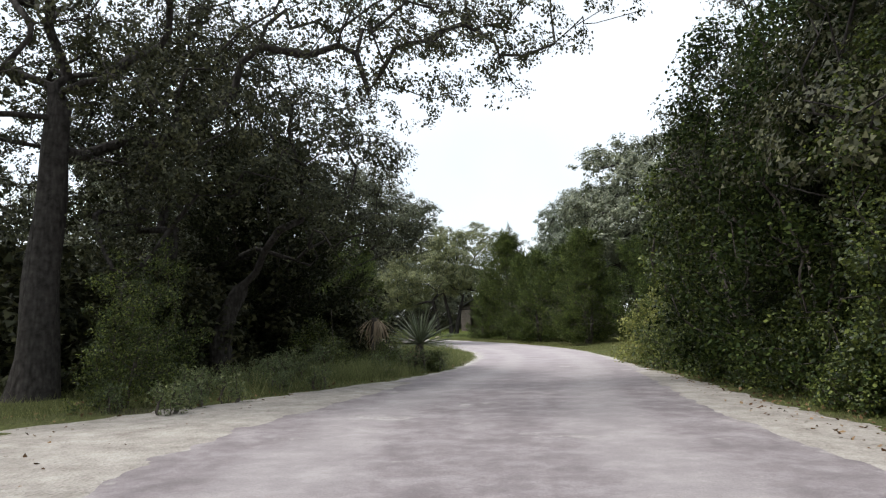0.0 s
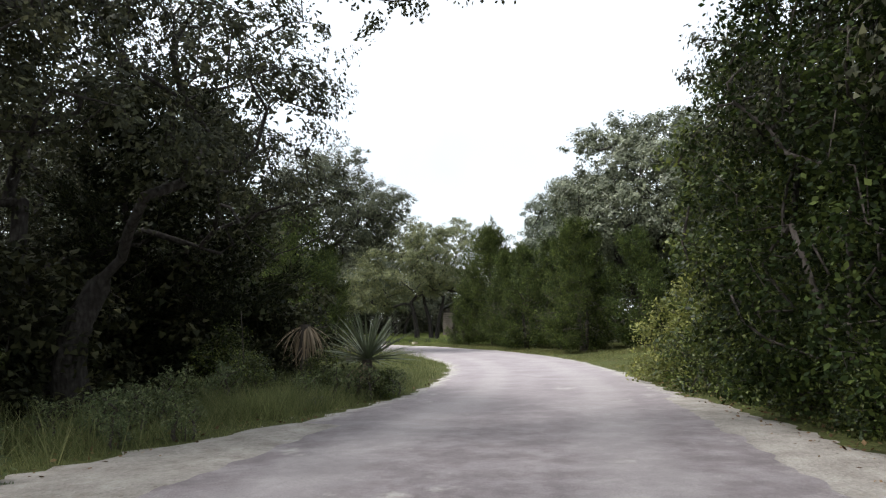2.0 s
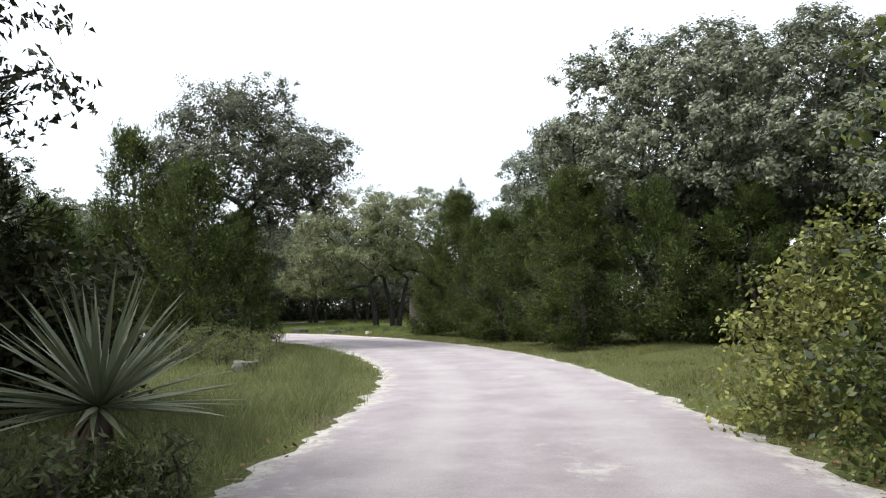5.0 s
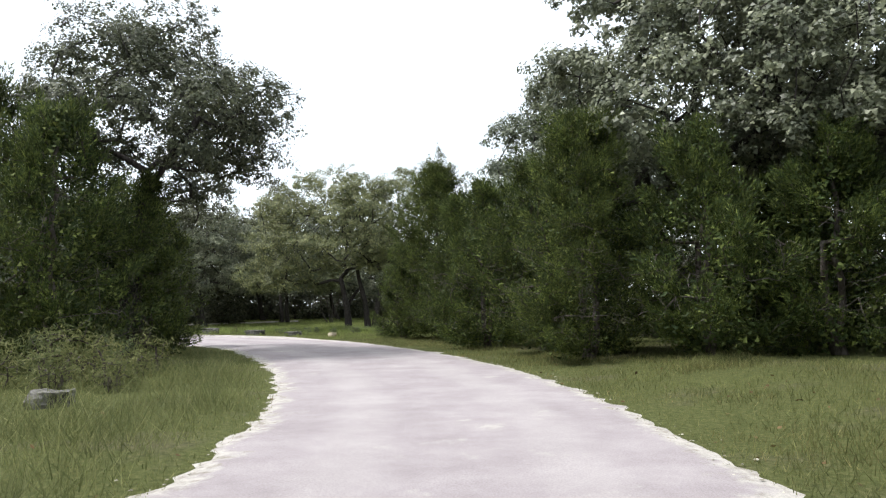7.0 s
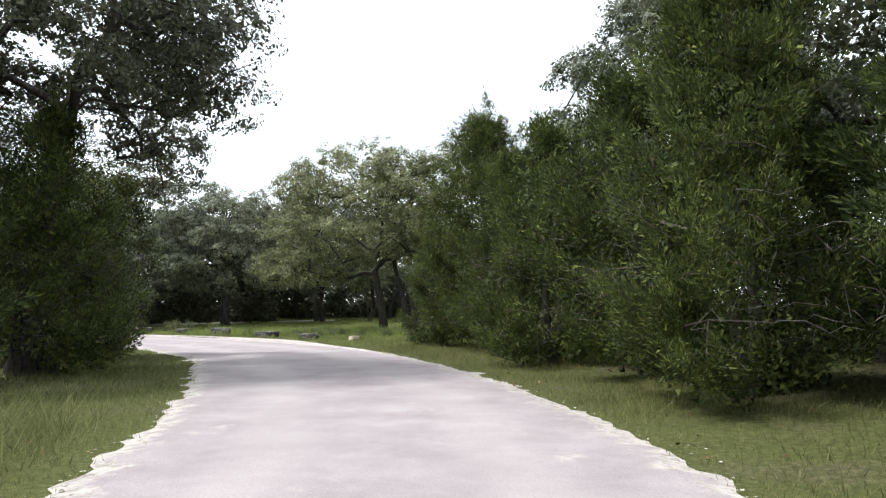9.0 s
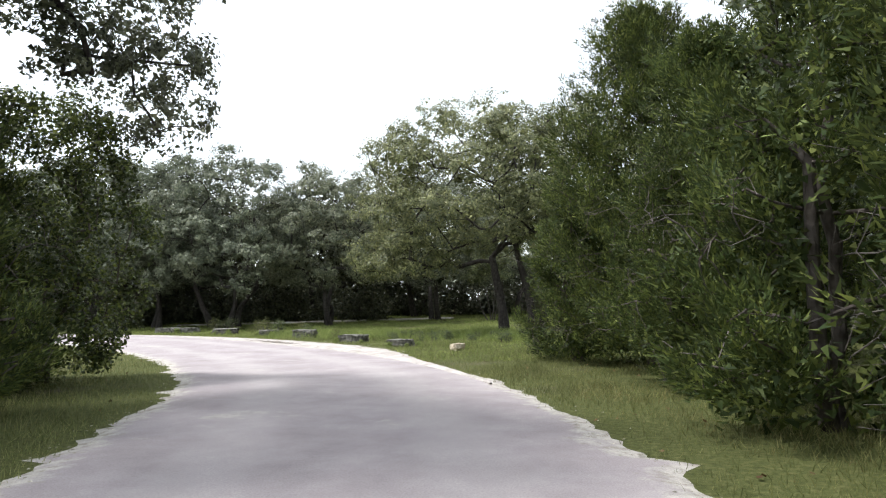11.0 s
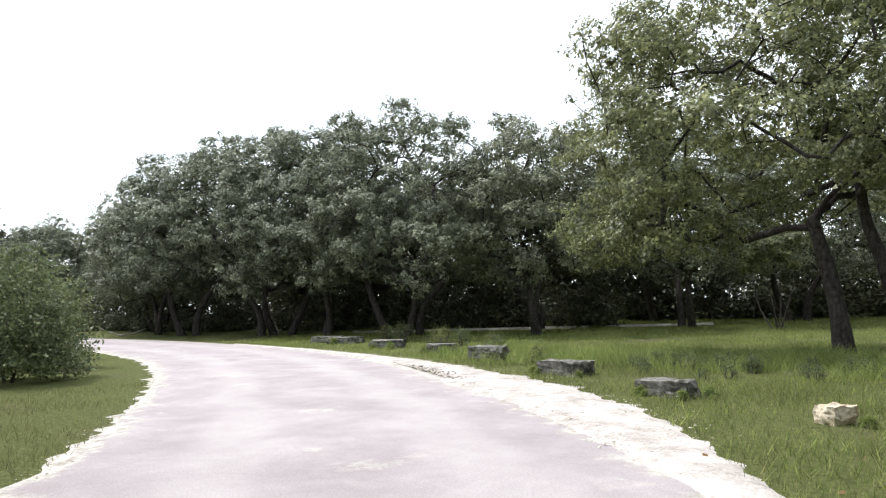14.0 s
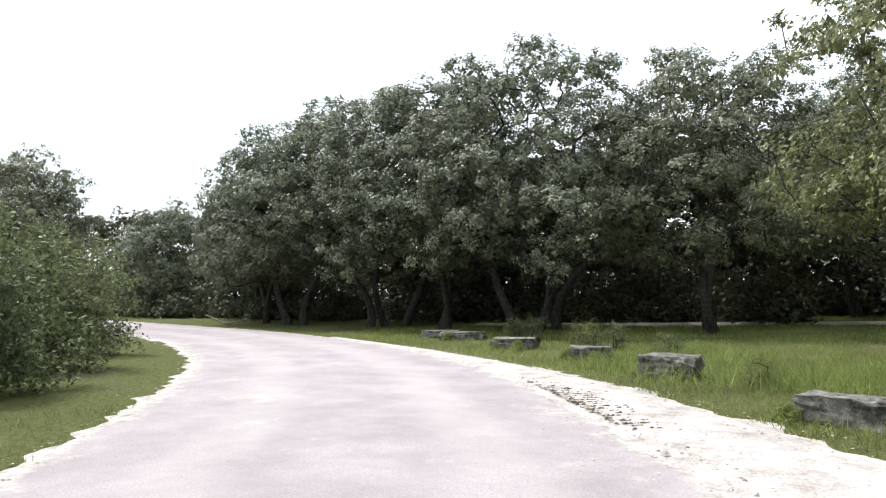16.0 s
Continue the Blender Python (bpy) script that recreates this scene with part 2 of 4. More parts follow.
MASONRY = stone_material("wall_limestone", (0.15, 0.125, 0.105), (0.26, 0.22, 0.19), (0.4, 0.36, 0.32))
SHINGLE = stone_material("roof_shingle", (0.03, 0.03, 0.03), (0.06, 0.058, 0.055), (0.12, 0.115, 0.11))
DARKWOOD = stone_material("dark_timber", (0.03, 0.024, 0.02), (0.06, 0.05, 0.042), (0.11, 0.095, 0.08))


# ---- building helpers ----
def mesh_from(name, verts, faces, mat, smooth=False):
    me = bpy.data.meshes.new(name)
    me.from_pydata(verts, [], faces)
    me.materials.append(mat)
    if smooth:
        me.polygons.foreach_set("use_smooth", [True] * len(me.polygons))
    me.update()
    return me


def quads_mesh(name, quads, mat):
    """quads: array (n, 4, 3), each a loose quad."""
    n = len(quads)
    me = bpy.data.meshes.new(name)
    me.vertices.add(4 * n)
    me.vertices.foreach_set("co", np.ascontiguousarray(quads, np.float32).ravel())
    me.loops.add(4 * n)
    me.loops.foreach_set("vertex_index", np.arange(4 * n, dtype=np.int32))
    me.polygons.add(n)
    me.polygons.foreach_set("loop_start", np.arange(0, 4 * n, 4, dtype=np.int32))
    me.polygons.foreach_set("loop_total", np.full(n, 4, np.int32))
    me.materials.append(mat)
    me.update(calc_edges=True)
    return me


def tris_mesh(name, tris, mat):
    n = len(tris)
    me = bpy.data.meshes.new(name)
    me.vertices.add(3 * n)
    me.vertices.foreach_set("co", np.ascontiguousarray(tris, np.float32).ravel())
    me.loops.add(3 * n)
    me.loops.foreach_set("vertex_index", np.arange(3 * n, dtype=np.int32))
    me.polygons.add(n)
    me.polygons.foreach_set("loop_start", np.arange(0, 3 * n, 3, dtype=np.int32))
    me.polygons.foreach_set("loop_total", np.full(n, 3, np.int32))
    me.materials.append(mat)
    me.update(calc_edges=True)
    return me


def thing(name, label, category, group="", at=(0, 0, 0)):
    e = new(name)
    e.location = at
    e.empty_display_size = 0.2
    return tagged(e, label, category, group)


def part(name, me, parent, label=""):
    o = new(name, me)
    o.parent = parent
    return tagged(o, label) if label else o


def unit(v):
    return v / (np.linalg.norm(v, axis=-1, keepdims=True) + 1e-9)


def leaf_quads(rng, centres, radii, count, length, width, up=0.5, out=0.5, droop=0.0, squash=0.8, shell=0.45, face=None):
    """count leaves in each clump; long diamonds that face up and out, with scatter. face: the way that each clump looks."""
    n = len(centres) * count
    c, r = np.repeat(centres, count, 0), np.repeat(radii, count)[:, None]
    d = unit(rng.normal(size=(n, 3)))
    rad = rng.random((n, 1)) ** shell
    p = c + d * rad * r * np.array([1, 1, squash])
    nrm = out * d + up * np.array([0, 0, 1.0]) + 0.5 * rng.normal(size=(n, 3))
    if face is not None:
        nrm = nrm + 0.95 * np.repeat(face, count, 0)
    nrm = unit(nrm)
    t = unit(np.cross(nrm, rng.normal(size=(n, 3))) + np.array([0, 0, -droop]))
    b = unit(np.cross(nrm, t))
    s = rng.uniform(0.65, 1.3, (n, 1))
    t, b = t * length * s / 2, b * width * s / 2
    return np.stack([p - t, p + b - 0.1 * t, p + t, p - b - 0.1 * t], 1)


def leaf_tris(rng, centres, radii, count, length, width, up=0.5, out=0.5, squash=0.8, shell=0.45, face=None):
    """As leaf_quads, but each leaf a pointed triangle: for trees that stay far off."""
    q = leaf_quads(rng, centres, radii, count, length, width, up, out, 0.0, squash, shell, face)
    tip, a, b = q[:, 2], q[:, 1] * 0.35 + q[:, 0] * 0.65 + (q[:, 1] - q[:, 3]) * 0.36, q[:, 3] * 0.35 + q[:, 0] * 0.65 - (q[:, 1] - q[:, 3]) * 0.36
    return np.stack([tip, a, b], 1)


def plume_tris(rng, feet, axes, reach, count, spread, length, width):
    """Feathery plumes: slivers set along each axis from its foot, splayed outwards and forwards, narrowing to a tip."""
    n = len(feet) * count
    c, a, h = np.repeat(feet, count, 0), np.repeat(axes, count, 0), np.repeat(reach, count)[:, None]
    u = rng.random((n, 1))
    j = rng.normal(size=(n, 3))
    j = j - a * (j * a).sum(1, keepdims=True)
    p = c + a * u * h + j * spread * (1.0 - 0.8 * u)
    t = unit(a * (0.7 + 0.7 * u) + 0.55 * unit(j) + 0.2 * rng.normal(size=(n, 3)))
    look_ = unit(0.7 * unit(j) + 0.5 * a + np.array([0, 0, 0.5]) + 0.35 * rng.normal(size=(n, 3)))
    b = unit(np.cross(t, look_))
    s = rng.uniform(0.6, 1.3, (n, 1))
    return np.stack([p + t * length * s, p - b * width * s / 2, p + b * width * s / 2], 1)


def grow(rng, roots, targets, step=0.45, wander=0.12):
    """Branch nodes from the root lines to each target: positions and parents."""
    pos, par = [], []
    for line in roots:
        for k, q in enumerate(line):
            pos.append(np.array(q, float))
            par.append(len(pos) - 2 if k else -1)
    first = len(pos)
    lo = np.mean([line[-1] for line in roots], 0)
    order = np.argsort(np.linalg.norm(targets - lo, axis=1))
    tips = []
    P = np.zeros((first + 40 * len(targets) + 10, 3))
    P[:first] = pos
    for k in order:
        goal = targets[k]
        m = len(pos)
        d = P[:m] - goal
        cost = np.sqrt((d**2).sum(1)) + 0.6 * np.maximum(0, d[:, 2])
        cost[:first] += np.where(P[:first, 2] < 0.55 * lo[2], 30.0, 0.0)
        a = int(cost.argmin())
        q0 = P[a].copy()
        back = P[par[a]] if par[a] >= 0 else q0 - [0, 0, 1]
        dist = np.linalg.norm(goal - q0)
        ctrl = q0 + unit(q0 - back) * dist * 0.28 + rng.normal(size=3) * dist * 0.08
        steps = min(38, max(1, int(dist / step)))
        last = a
        for s in range(1, steps + 1):
            u = s / steps
            q = (1 - u) ** 2 * q0 + 2 * u * (1 - u) * ctrl + u * u * goal
            if s < steps:
                q = q + rng.normal(size=3) * wander * min(1, dist) * 0.5
            P[len(pos)] = q
            pos.append(q)
            par.append(last)
            last = len(pos) - 1
        tips.append(last)
    return P[: len(pos)].copy(), par, tips, first


def tubes(P, par, tips, r_root, r_tip, thick_sides=8, flare=0.35, limb=1.0, stem=0):
    """Tapered tubes along the branch nodes; radii add up towards the root."""
    n = len(P)
    load, kids = np.zeros(n), [[] for _ in range(n)]
    for i in tips:
        load[i] += 1
    for i in range(n - 1, -1, -1):
        load[i] = max(load[i], 1)
        if par[i] >= 0:
            load[par[i]] += load[i]
            kids[par[i]].append(i)
    power = math.log(limb * r_root / r_tip) / math.log(max(load.max(), 2))
    rad = r_tip * load**power
    if stem:
        zs = np.clip(P[:stem, 2] / max(P[:stem, 2].max(), 0.1), 0, 1)
        rad[:stem] = r_root * (1 - (1 - limb) * 0.8 * zs)
    verts, faces = [], []
    heads = [i for i in range(n) if par[i] < 0]
    stack = [(h, -1) for h in heads]
    while stack:
        i, prev = stack.pop()
        chain = [i] if prev < 0 else [prev, i]
        while kids[chain[-1]]:
            ks = sorted(kids[chain[-1]], key=lambda k: -load[k])
            stack += [(k, chain[-1]) for k in ks[1:]]
            chain.append(ks[0])
        if len(chain) < 2:
            continue
        r1 = rad[chain[1]]
        sides = thick_sides if r1 > 0.09 else 5 if r1 > 0.03 else 3
        base = len(verts)
        ref = np.array([0.31, 0.93, 0.2])
        for k, c in enumerate(chain):
            a, b = P[chain[max(k - 1, 0)]], P[chain[min(k + 1, len(chain) - 1)]]
            ax = unit(b - a)
            s = unit(np.cross(ax, ref))
            t = np.cross(ax, s)
            r = rad[c] if (k or prev < 0) else r1
            if prev < 0 and k < 3:
                r *= 1 + flare * (1 - k / 3) ** 2
            for j in range(sides):
                w = 2 * math.pi * j / sides
                lump = 1 + 0.1 * math.sin(3 * w + c) if sides > 5 else 1
                verts.append(P[c] + r * lump * (math.cos(w) * s + math.sin(w) * t))
        for k in range(len(chain) - 1):
            for j in range(sides):
                x, y = base + k * sides + j, base + k * sides + (j + 1) % sides
                faces.append((x, y, y + sides, x + sides))
    return verts, faces


def lobes_in(rng, n, centre, radii, low=-0.6, inner=0.5):
    """Centres of the big clumps of a crown, kept apart."""
    got = []
    for _ in range(4000):
        d = unit(rng.normal(size=3))
        if d[2] < low:
            continue
        p = np.array(centre) + d * np.array(radii) * rng.uniform(inner, 0.86)
        gap = 0.62 * (np.prod(radii) * 4 / n) ** (1 / 3)
        if all(np.linalg.norm(p - q) > gap for q in got):
            got.append(p)
        if len(got) == n:
            break
    return np.array(got)


def live_oak(seed, height, radius, trunk_r, fork, label, leaf=OAK_LEAF, stems=((0, 0, 0, 0),), lobes=24, clumps=30, leaves=30, size=0.1, wide=0.62, crown_low=0.3,
             extra=(), shift=(0, 0), bow=0.12, bark=OAK_BARK, lobe_r=1.4, clump_r=0.27, far=False, limb=0.6, inner=3000, dense=80, heart_size=0.27, name="live_oak", category="tree", group="", under=-0.5):
    """stems: base x, y and lean x, y of each trunk. extra: more crown lobes as (x, y, z). inner: shaded leaves deep in the crown."""
    rng = np.random.default_rng(seed)
    tree = thing(name, label, category, group)
    base_z = height * crown_low
    centre = (shift[0], shift[1], base_z + (height - base_z) * 0.42)
    radii = (radius, radius, (height - base_z) * 0.58)
    lob = lobes_in(rng, lobes, centre, radii, low=under, inner=0.6)
    if len(extra):
        lob = np.concatenate([lob, np.array(extra, float)])
    targets, rads, face = [], [], []
    for q in lob:
        away = unit(q - np.array(centre))
        d = unit(rng.normal(size=(clumps, 3)) + 0.45 * away + [0, 0, 0.35])
        reach = rng.uniform(0.3, 1.0, (clumps, 1)) ** 0.5 * lobe_r * rng.uniform(0.7, 1.2)
        reach[rng.random(clumps) < 0.1] *= 1.22
        targets.append(q + d * reach * np.array([1.15, 1.15, 0.72]))
        face.append(unit(d + 0.55 * away))
        rads.append(rng.uniform(0.6, 1.3, clumps) * clump_r)
    targets, rads, face = np.concatenate(targets), np.concatenate(rads), np.concatenate(face)
    roots = []
    for bx, by, lx, ly in stems:
        m = max(3, int(fork / 0.4))
        bend = rng.normal(size=2) * bow
        roots.append([(bx + lx * (k / m) ** 1.2 + bend[0] * math.sin(3.1 * k / m), by + ly * (k / m) ** 1.2 + bend[1] * math.sin(3.1 * k / m), -0.15 + (fork + 0.15) * k / m) for k in range(m + 1)])
    goals = np.concatenate([lob + rng.normal(size=lob.shape) * 0.2, targets[:: 4 if far else 3]])
    P, par, tips, first = grow(rng, roots, goals)
    v, f = tubes(P, par, tips, trunk_r, 0.01, limb=limb, stem=first)
    part("trunk", mesh_from("trunk", v, f, bark, True), tree)
    core = lob[rng.integers(len(lob), size=60)] * 0.8 + np.array(centre) * 0.2
    if far:
        heart = leaf_tris(rng, lob, np.full(len(lob), lobe_r * 0.55), dense, heart_size, heart_size * 0.8, up=0.6)
        q = np.concatenate([heart, leaf_tris(rng, targets, rads, leaves, size, size * wide, up=0.45, face=face), leaf_tris(rng, core, np.full(60, lobe_r * 0.8), inner // 60, size * 1.35, size * 1.0, up=0.5)])
        part("crown", tris_mesh("crown", q, leaf), tree)
    else:
        q = np.concatenate([leaf_quads(rng, targets, rads, leaves, size, size * wide, up=0.45, face=face), leaf_quads(rng, core, np.full(60, lobe_r * 0.8), inner // 60, size * 1.35, size * 0.9, up=0.5)])
        part("crown", quads_mesh("crown", q, leaf), tree)
    return tree


def cedar(seed, height, radius, label, limbs=90, plumes=8, leaves=26, size=0.08, leaf=CEDAR_LEAF, twigs=26, core_n=90, reach=0.42, name="cedar_tree"):
    """A juniper: limbs that sweep out and up from ground to tip, feathered with plumes; dead grey twigs show low down."""
    rng = np.random.default_rng(seed)
    tree = thing(name, label, "tree", "cedars beside the road")
    # crown outline: broad below, drawn to several uneven spires; limbs gather in boughs that stand out by turns
    boughs = max(12, limbs // 5)
    ub = 0.04 + 0.94 * (np.arange(boughs) + rng.random(boughs)) / boughs
    ab = np.arange(boughs) * 2.399 + rng.normal(size=boughs) * 0.3
    rb = rng.uniform(0.7, 1.12, boughs)
    own = np.arange(limbs) % boughs
    u = np.clip(ub[own] + rng.normal(size=limbs) * 0.14 / height, 0.02, 1.0)
    prof = np.minimum(1, 0.66 + u * 1.3) * (1 - u**1.6) ** 0.75 + 0.05
    ang = ab[own] + rng.normal(size=limbs) * 0.2 / np.sqrt(prof)
    rr = radius * prof * rb[own] * rng.uniform(0.86, 1.06, limbs) * (0.95 + 0.1 * np.sin(2 * ang + seed))
    tip = np.stack([rr * np.cos(ang), rr * np.sin(ang), 0.25 + (height - 0.25) * u], 1)
    spire = rng.uniform(0, 2 * math.pi, 6)
    tops = np.stack([0.36 * radius * np.cos(spire), 0.36 * radius * np.sin(spire), height * rng.uniform(0.84, 1.03, 6)], 1)
    tip = np.concatenate([tip, tops])
    foot = tip * np.array([0.1, 0.1, 1.0])
    foot[:, 2] = np.maximum(0.12, tip[:, 2] - 0.55 * np.hypot(tip[:, 0], tip[:, 1]) - 0.25)
    run = tip - foot
    n = len(tip)
    v = np.tile(np.linspace(0.58, 1.0, plumes), n)[:, None]
    at = np.repeat(foot, plumes, 0) + np.repeat(run, plumes, 0) * v
    at[:, 2] -= 0.35 * (v[:, 0] * (1 - v[:, 0])) * np.repeat(np.hypot(run[:, 0], run[:, 1]), plumes)
    at += rng.normal(size=at.shape) * np.array([0.17, 0.17, 0.05]) * (radius / 2) * (1.4 - 0.8 * v)
    at[:, 2] = np.maximum(at[:, 2], 0.1)
    ax = unit(unit(np.repeat(run, plumes, 0)) + np.array([0, 0, 0.3]) + 0.36 * rng.normal(size=at.shape))
    far_ = rng.uniform(0.6, 1.25, len(at)) * reach
    roots = [[(0.06 * math.sin(k), 0.06 * math.cos(k * 2), -0.1 + height * 0.85 * k / 14) for k in range(15)],
             [(0.1, 0, -0.1), (0.3, 0.15, 0.4), (0.36, 0.2, height * 0.3), (0.34, 0.2, height * 0.5)]]
    P, par, tips, first = grow(rng, roots, np.concatenate([tip * 0.96, at[::3]]), 0.4, 0.1)
    vs, fs = tubes(P, par, tips, 0.085, 0.006, limb=0.5, stem=first)
    part("trunk", mesh_from("trunk", vs, fs, CEDAR_BARK, True), tree)
    q = plume_tris(rng, at - ax * far_[:, None] * 0.35, ax, far_, leaves, 0.08 * reach / 0.42, size, size * 0.3)
    hold = np.repeat(foot, 2, 0) + np.repeat(run, 2, 0) * np.tile([[0.35], [0.62]], (n, 1))
    q = np.concatenate([q, leaf_tris(rng, hold[:core_n * 2], np.full(len(hold[:core_n * 2]), 0.42 * radius / 2), 30, size * 1.5, size * 0.75, up=0.4)])
    part("crown", tris_mesh("crown", q, leaf), tree)
    # dead twigs that poke out low down
    a2 = rng.uniform(0, 2 * math.pi, twigs)
    z2 = rng.uniform(0.1, 0.5, twigs) * height
    end = np.stack([radius * 0.86 * np.cos(a2), radius * 0.86 * np.sin(a2), z2 + rng.uniform(-0.3, 0.3, twigs)], 1)
    near_ = np.stack([0.1 * np.cos(a2), 0.1 * np.sin(a2), z2 * 0.8], 1)
    forks = np.concatenate([end] + [end * [0.93, 0.93, 1] + rng.normal(size=end.shape) * 0.28 for _ in range(3)])
    elbow = near_ * 0.45 + end * 0.55 + rng.normal(size=end.shape) * 0.16
    P, par, tips, first = grow(rng, [[n_, n_ * 0.6 + f_ * 0.4 + rng.normal(size=3) * 0.08, f_] for n_, f_ in zip(near_, elbow)], forks, 0.14, 0.3)
    vs, fs = tubes(P, par, tips, 0.011, 0.003, thick_sides=5, flare=0)
    part("dead_branch", mesh_from("dead_branch", vs, fs, DEAD_TWIG, True), tree, "bare grey dead branches")
    return tree


def shrub(seed, height, radius, label, leaf=SHRUB_LEAF, size=0.09, clumps=60, leaves=70, wide=0.55, name="shrub", clump_r=0.34, low=0.1, far=False, upright=False):
    rng = np.random.default_rng(seed)
    bush = thing(name, label, "shrub")
    d = unit(rng.normal(size=(clumps, 3)))
    d[:, 2] = np.abs(d[:, 2])
    rad = rng.uniform(0.5, 1.0, (clumps, 1))
    c = d * rad * np.array([radius, radius, height * (1 - low)]) + np.array([0, 0, height * low])
    c[::2, 2] *= rng.uniform(0.12, 1.0, len(c[::2]))
    c[:, :2] *= (0.85 + 0.25 * np.sin(3 * np.arctan2(c[:, 1], c[:, 0]) + seed))[:, None]
    if upright:
        u = rng.uniform(0.02, 1.0, clumps)
        rim = radius * np.sqrt(np.clip(1 - np.abs((u - 0.42) / 0.6) ** 2.4, 0.05, 1)) * rng.uniform(0.35, 1.0, clumps) ** 0.5
        turn = rng.uniform(0, 2 * math.pi, clumps)
        rim *= 0.88 + 0.16 * np.sin(3 * turn + 5 * u + seed)
        c = np.stack([rim * np.cos(turn), rim * np.sin(turn), 0.2 + (height - 0.3) * u], 1)
    roots = [[(0.08 * math.cos(a), 0.08 * math.sin(a), -0.08), (0.18 * math.cos(a), 0.18 * math.sin(a), 0.15 * height), (0.32 * radius * math.cos(a), 0.32 * radius * math.sin(a), 0.35 * height)] for a in (0.3, 1.9, 3.3, 4.9)]
    P, par, tips, first = grow(rng, roots, c[::3] if far else c, 0.35, 0.08)
    v, f = tubes(P, par, tips, 0.035, 0.005)
    part("stem", mesh_from("stem", v, f, CEDAR_BARK, True), bush)
    r = rng.uniform(0.7, 1.2, clumps) * clump_r
    if far:
        part("foliage", tris_mesh("foliage", leaf_tris(rng, c, r, leaves, size, size * wide), leaf), bush)
    else:
        part("foliage", quads_mesh("foliage", leaf_quads(rng, c, r, leaves, size, size * wide, up=0.45), leaf), bush)
    return bush


def put(src, x, y, turn=0.0, s=1.0, sz=None, label="", used=set()):
    """Places a thing built at the origin: itself the first time, then copies of it."""
    m = Matrix.Translation((x, y, float(ground_z(x, y)))) @ Matrix.Rotation(radians(turn), 4, "Z") @ Matrix.Diagonal((s, s, sz or s, 1))
    if src.name not in used:
        used.add(src.name)
        src.matrix_basis = m
        ob = src
    else:
        keep = src.matrix_basis.copy()
        src.matrix_basis = Matrix.Identity(4)
        ob = copy_thing(src, m)
        src.matrix_basis = keep
    return tagged(ob, label) if label else ob


# ---- ground, road ----
def catmull(rows, step):
    """A smooth line through control rows."""
    R = np.array(rows, float)
    outp = []
    for i in range(1, len(R) - 2):
        a, b, c, d = R[i - 1 : i + 3]
        n = max(2, int(np.linalg.norm(c[:2] - b[:2]) / step))
        for u in np.arange(n) / n:
            outp.append(0.5 * (2 * b + (c - a) * u + (2 * a - 5 * b + 4 * c - d) * u * u + (3 * b - a - 3 * c + d) * u**3))
    return np.array(outp)


# centre x, y and half width
ROAD_LINE = [(0.1, -70, 3.2), (0.1, -40, 3.2), (0.1, -10, 3.2), (0.15, 2, 3.3), (0.5, 9, 3.3), (1.55, 13.8, 2.85), (2.55, 18, 2.35), (3.15, 22.5, 2.15), (3.42, 27, 2.12),
             (3.25, 30.5, 2.2), (2.75, 34, 2.3), (1.8, 38, 2.35), (0.5, 42, 2.45), (-1.4, 46.3, 2.4), (-4.8, 50.9, 2.4), (-8.1, 54.2, 2.4),
             (-12.8, 58.2, 2.5), (-18, 61.3, 2.5), (-26.7, 64.7, 2.5), (-40, 67.3, 2.5), (-70, 72, 2.5), (-130, 80, 2.5), (-160, 84, 2.5)]
line = catmull(ROAD_LINE, 0.16)
along = np.gradient(line[:, :2], axis=0)
along = unit(along)
side = np.stack([along[:, 1], -along[:, 0]], 1)
coarse, coarse_w = line[::6, :2], line[::6, 2]


def road_gap(x, y):
    """Metres from the road's edge (negative on the road)."""
    x, y = np.atleast_1d(x).astype(float), np.atleast_1d(y).astype(float)
    outp = np.empty(len(x))
    for k in range(0, len(x), 4000):
        d = np.hypot(x[k : k + 4000, None] - coarse[:, 0], y[k : k + 4000, None] - coarse[:, 1])
        outp[k : k + 4000] = (d - coarse_w).min(1)
    return outp


def ground_z(x, y):
    """Flat, with a slight rise behind the field and a low bank beside the road."""
    s = np.asarray(y, float) - 67
    rise = 0.02 * (s + np.sqrt(s * s + 16)) / 2 * np.exp(-np.maximum(s - 60, 0) / 60)
    xx = np.asarray(x, float)
    bank = 0.22 * np.clip((xx - 6.3) / 2.5, 0, 1) * np.clip((np.asarray(y, float) - 20) / 6, 0, 1) * np.clip((52 - np.asarray(y, float)) / 6, 0, 1)
    return rise + bank


def spaced(lo, hi, a, b, fine, far):
    mid = np.arange(a, b + 1e-6, fine)
    left = a - np.cumsum(fine * 1.25 ** np.arange(1, 60))
    right = b + np.cumsum(fine * 1.25 ** np.arange(1, 60))
    return np.concatenate([left[left > lo][::-1], mid, right[right < hi]])


gx, gy = spaced(-900, 900, -45, 22, 0.7, 0), spaced(-900, 900, -8, 92, 0.7, 0)
GX, GY = np.meshgrid(gx, gy)
GZ = ground_z(GX, GY)
gap = road_gap(GX.ravel(), GY.ravel()).reshape(GX.shape)
rough = np.array([noise.noise((a * 0.9, b * 0.9, 3.1)) for a, b in zip(GX.ravel(), GY.ravel())]).reshape(GX.shape)
GZ = GZ + 0.06 * rough * np.clip(gap / 1.5, 0, 1) - 0.05 * (gap < -0.5)
nx = len(gx)
gv = np.stack([GX, GY, GZ], -1).reshape(-1, 3)
gf = [(j * nx + i, j * nx + i + 1, (j + 1) * nx + i + 1, (j + 1) * nx + i) for j in range(len(gy) - 1) for i in range(nx - 1)]
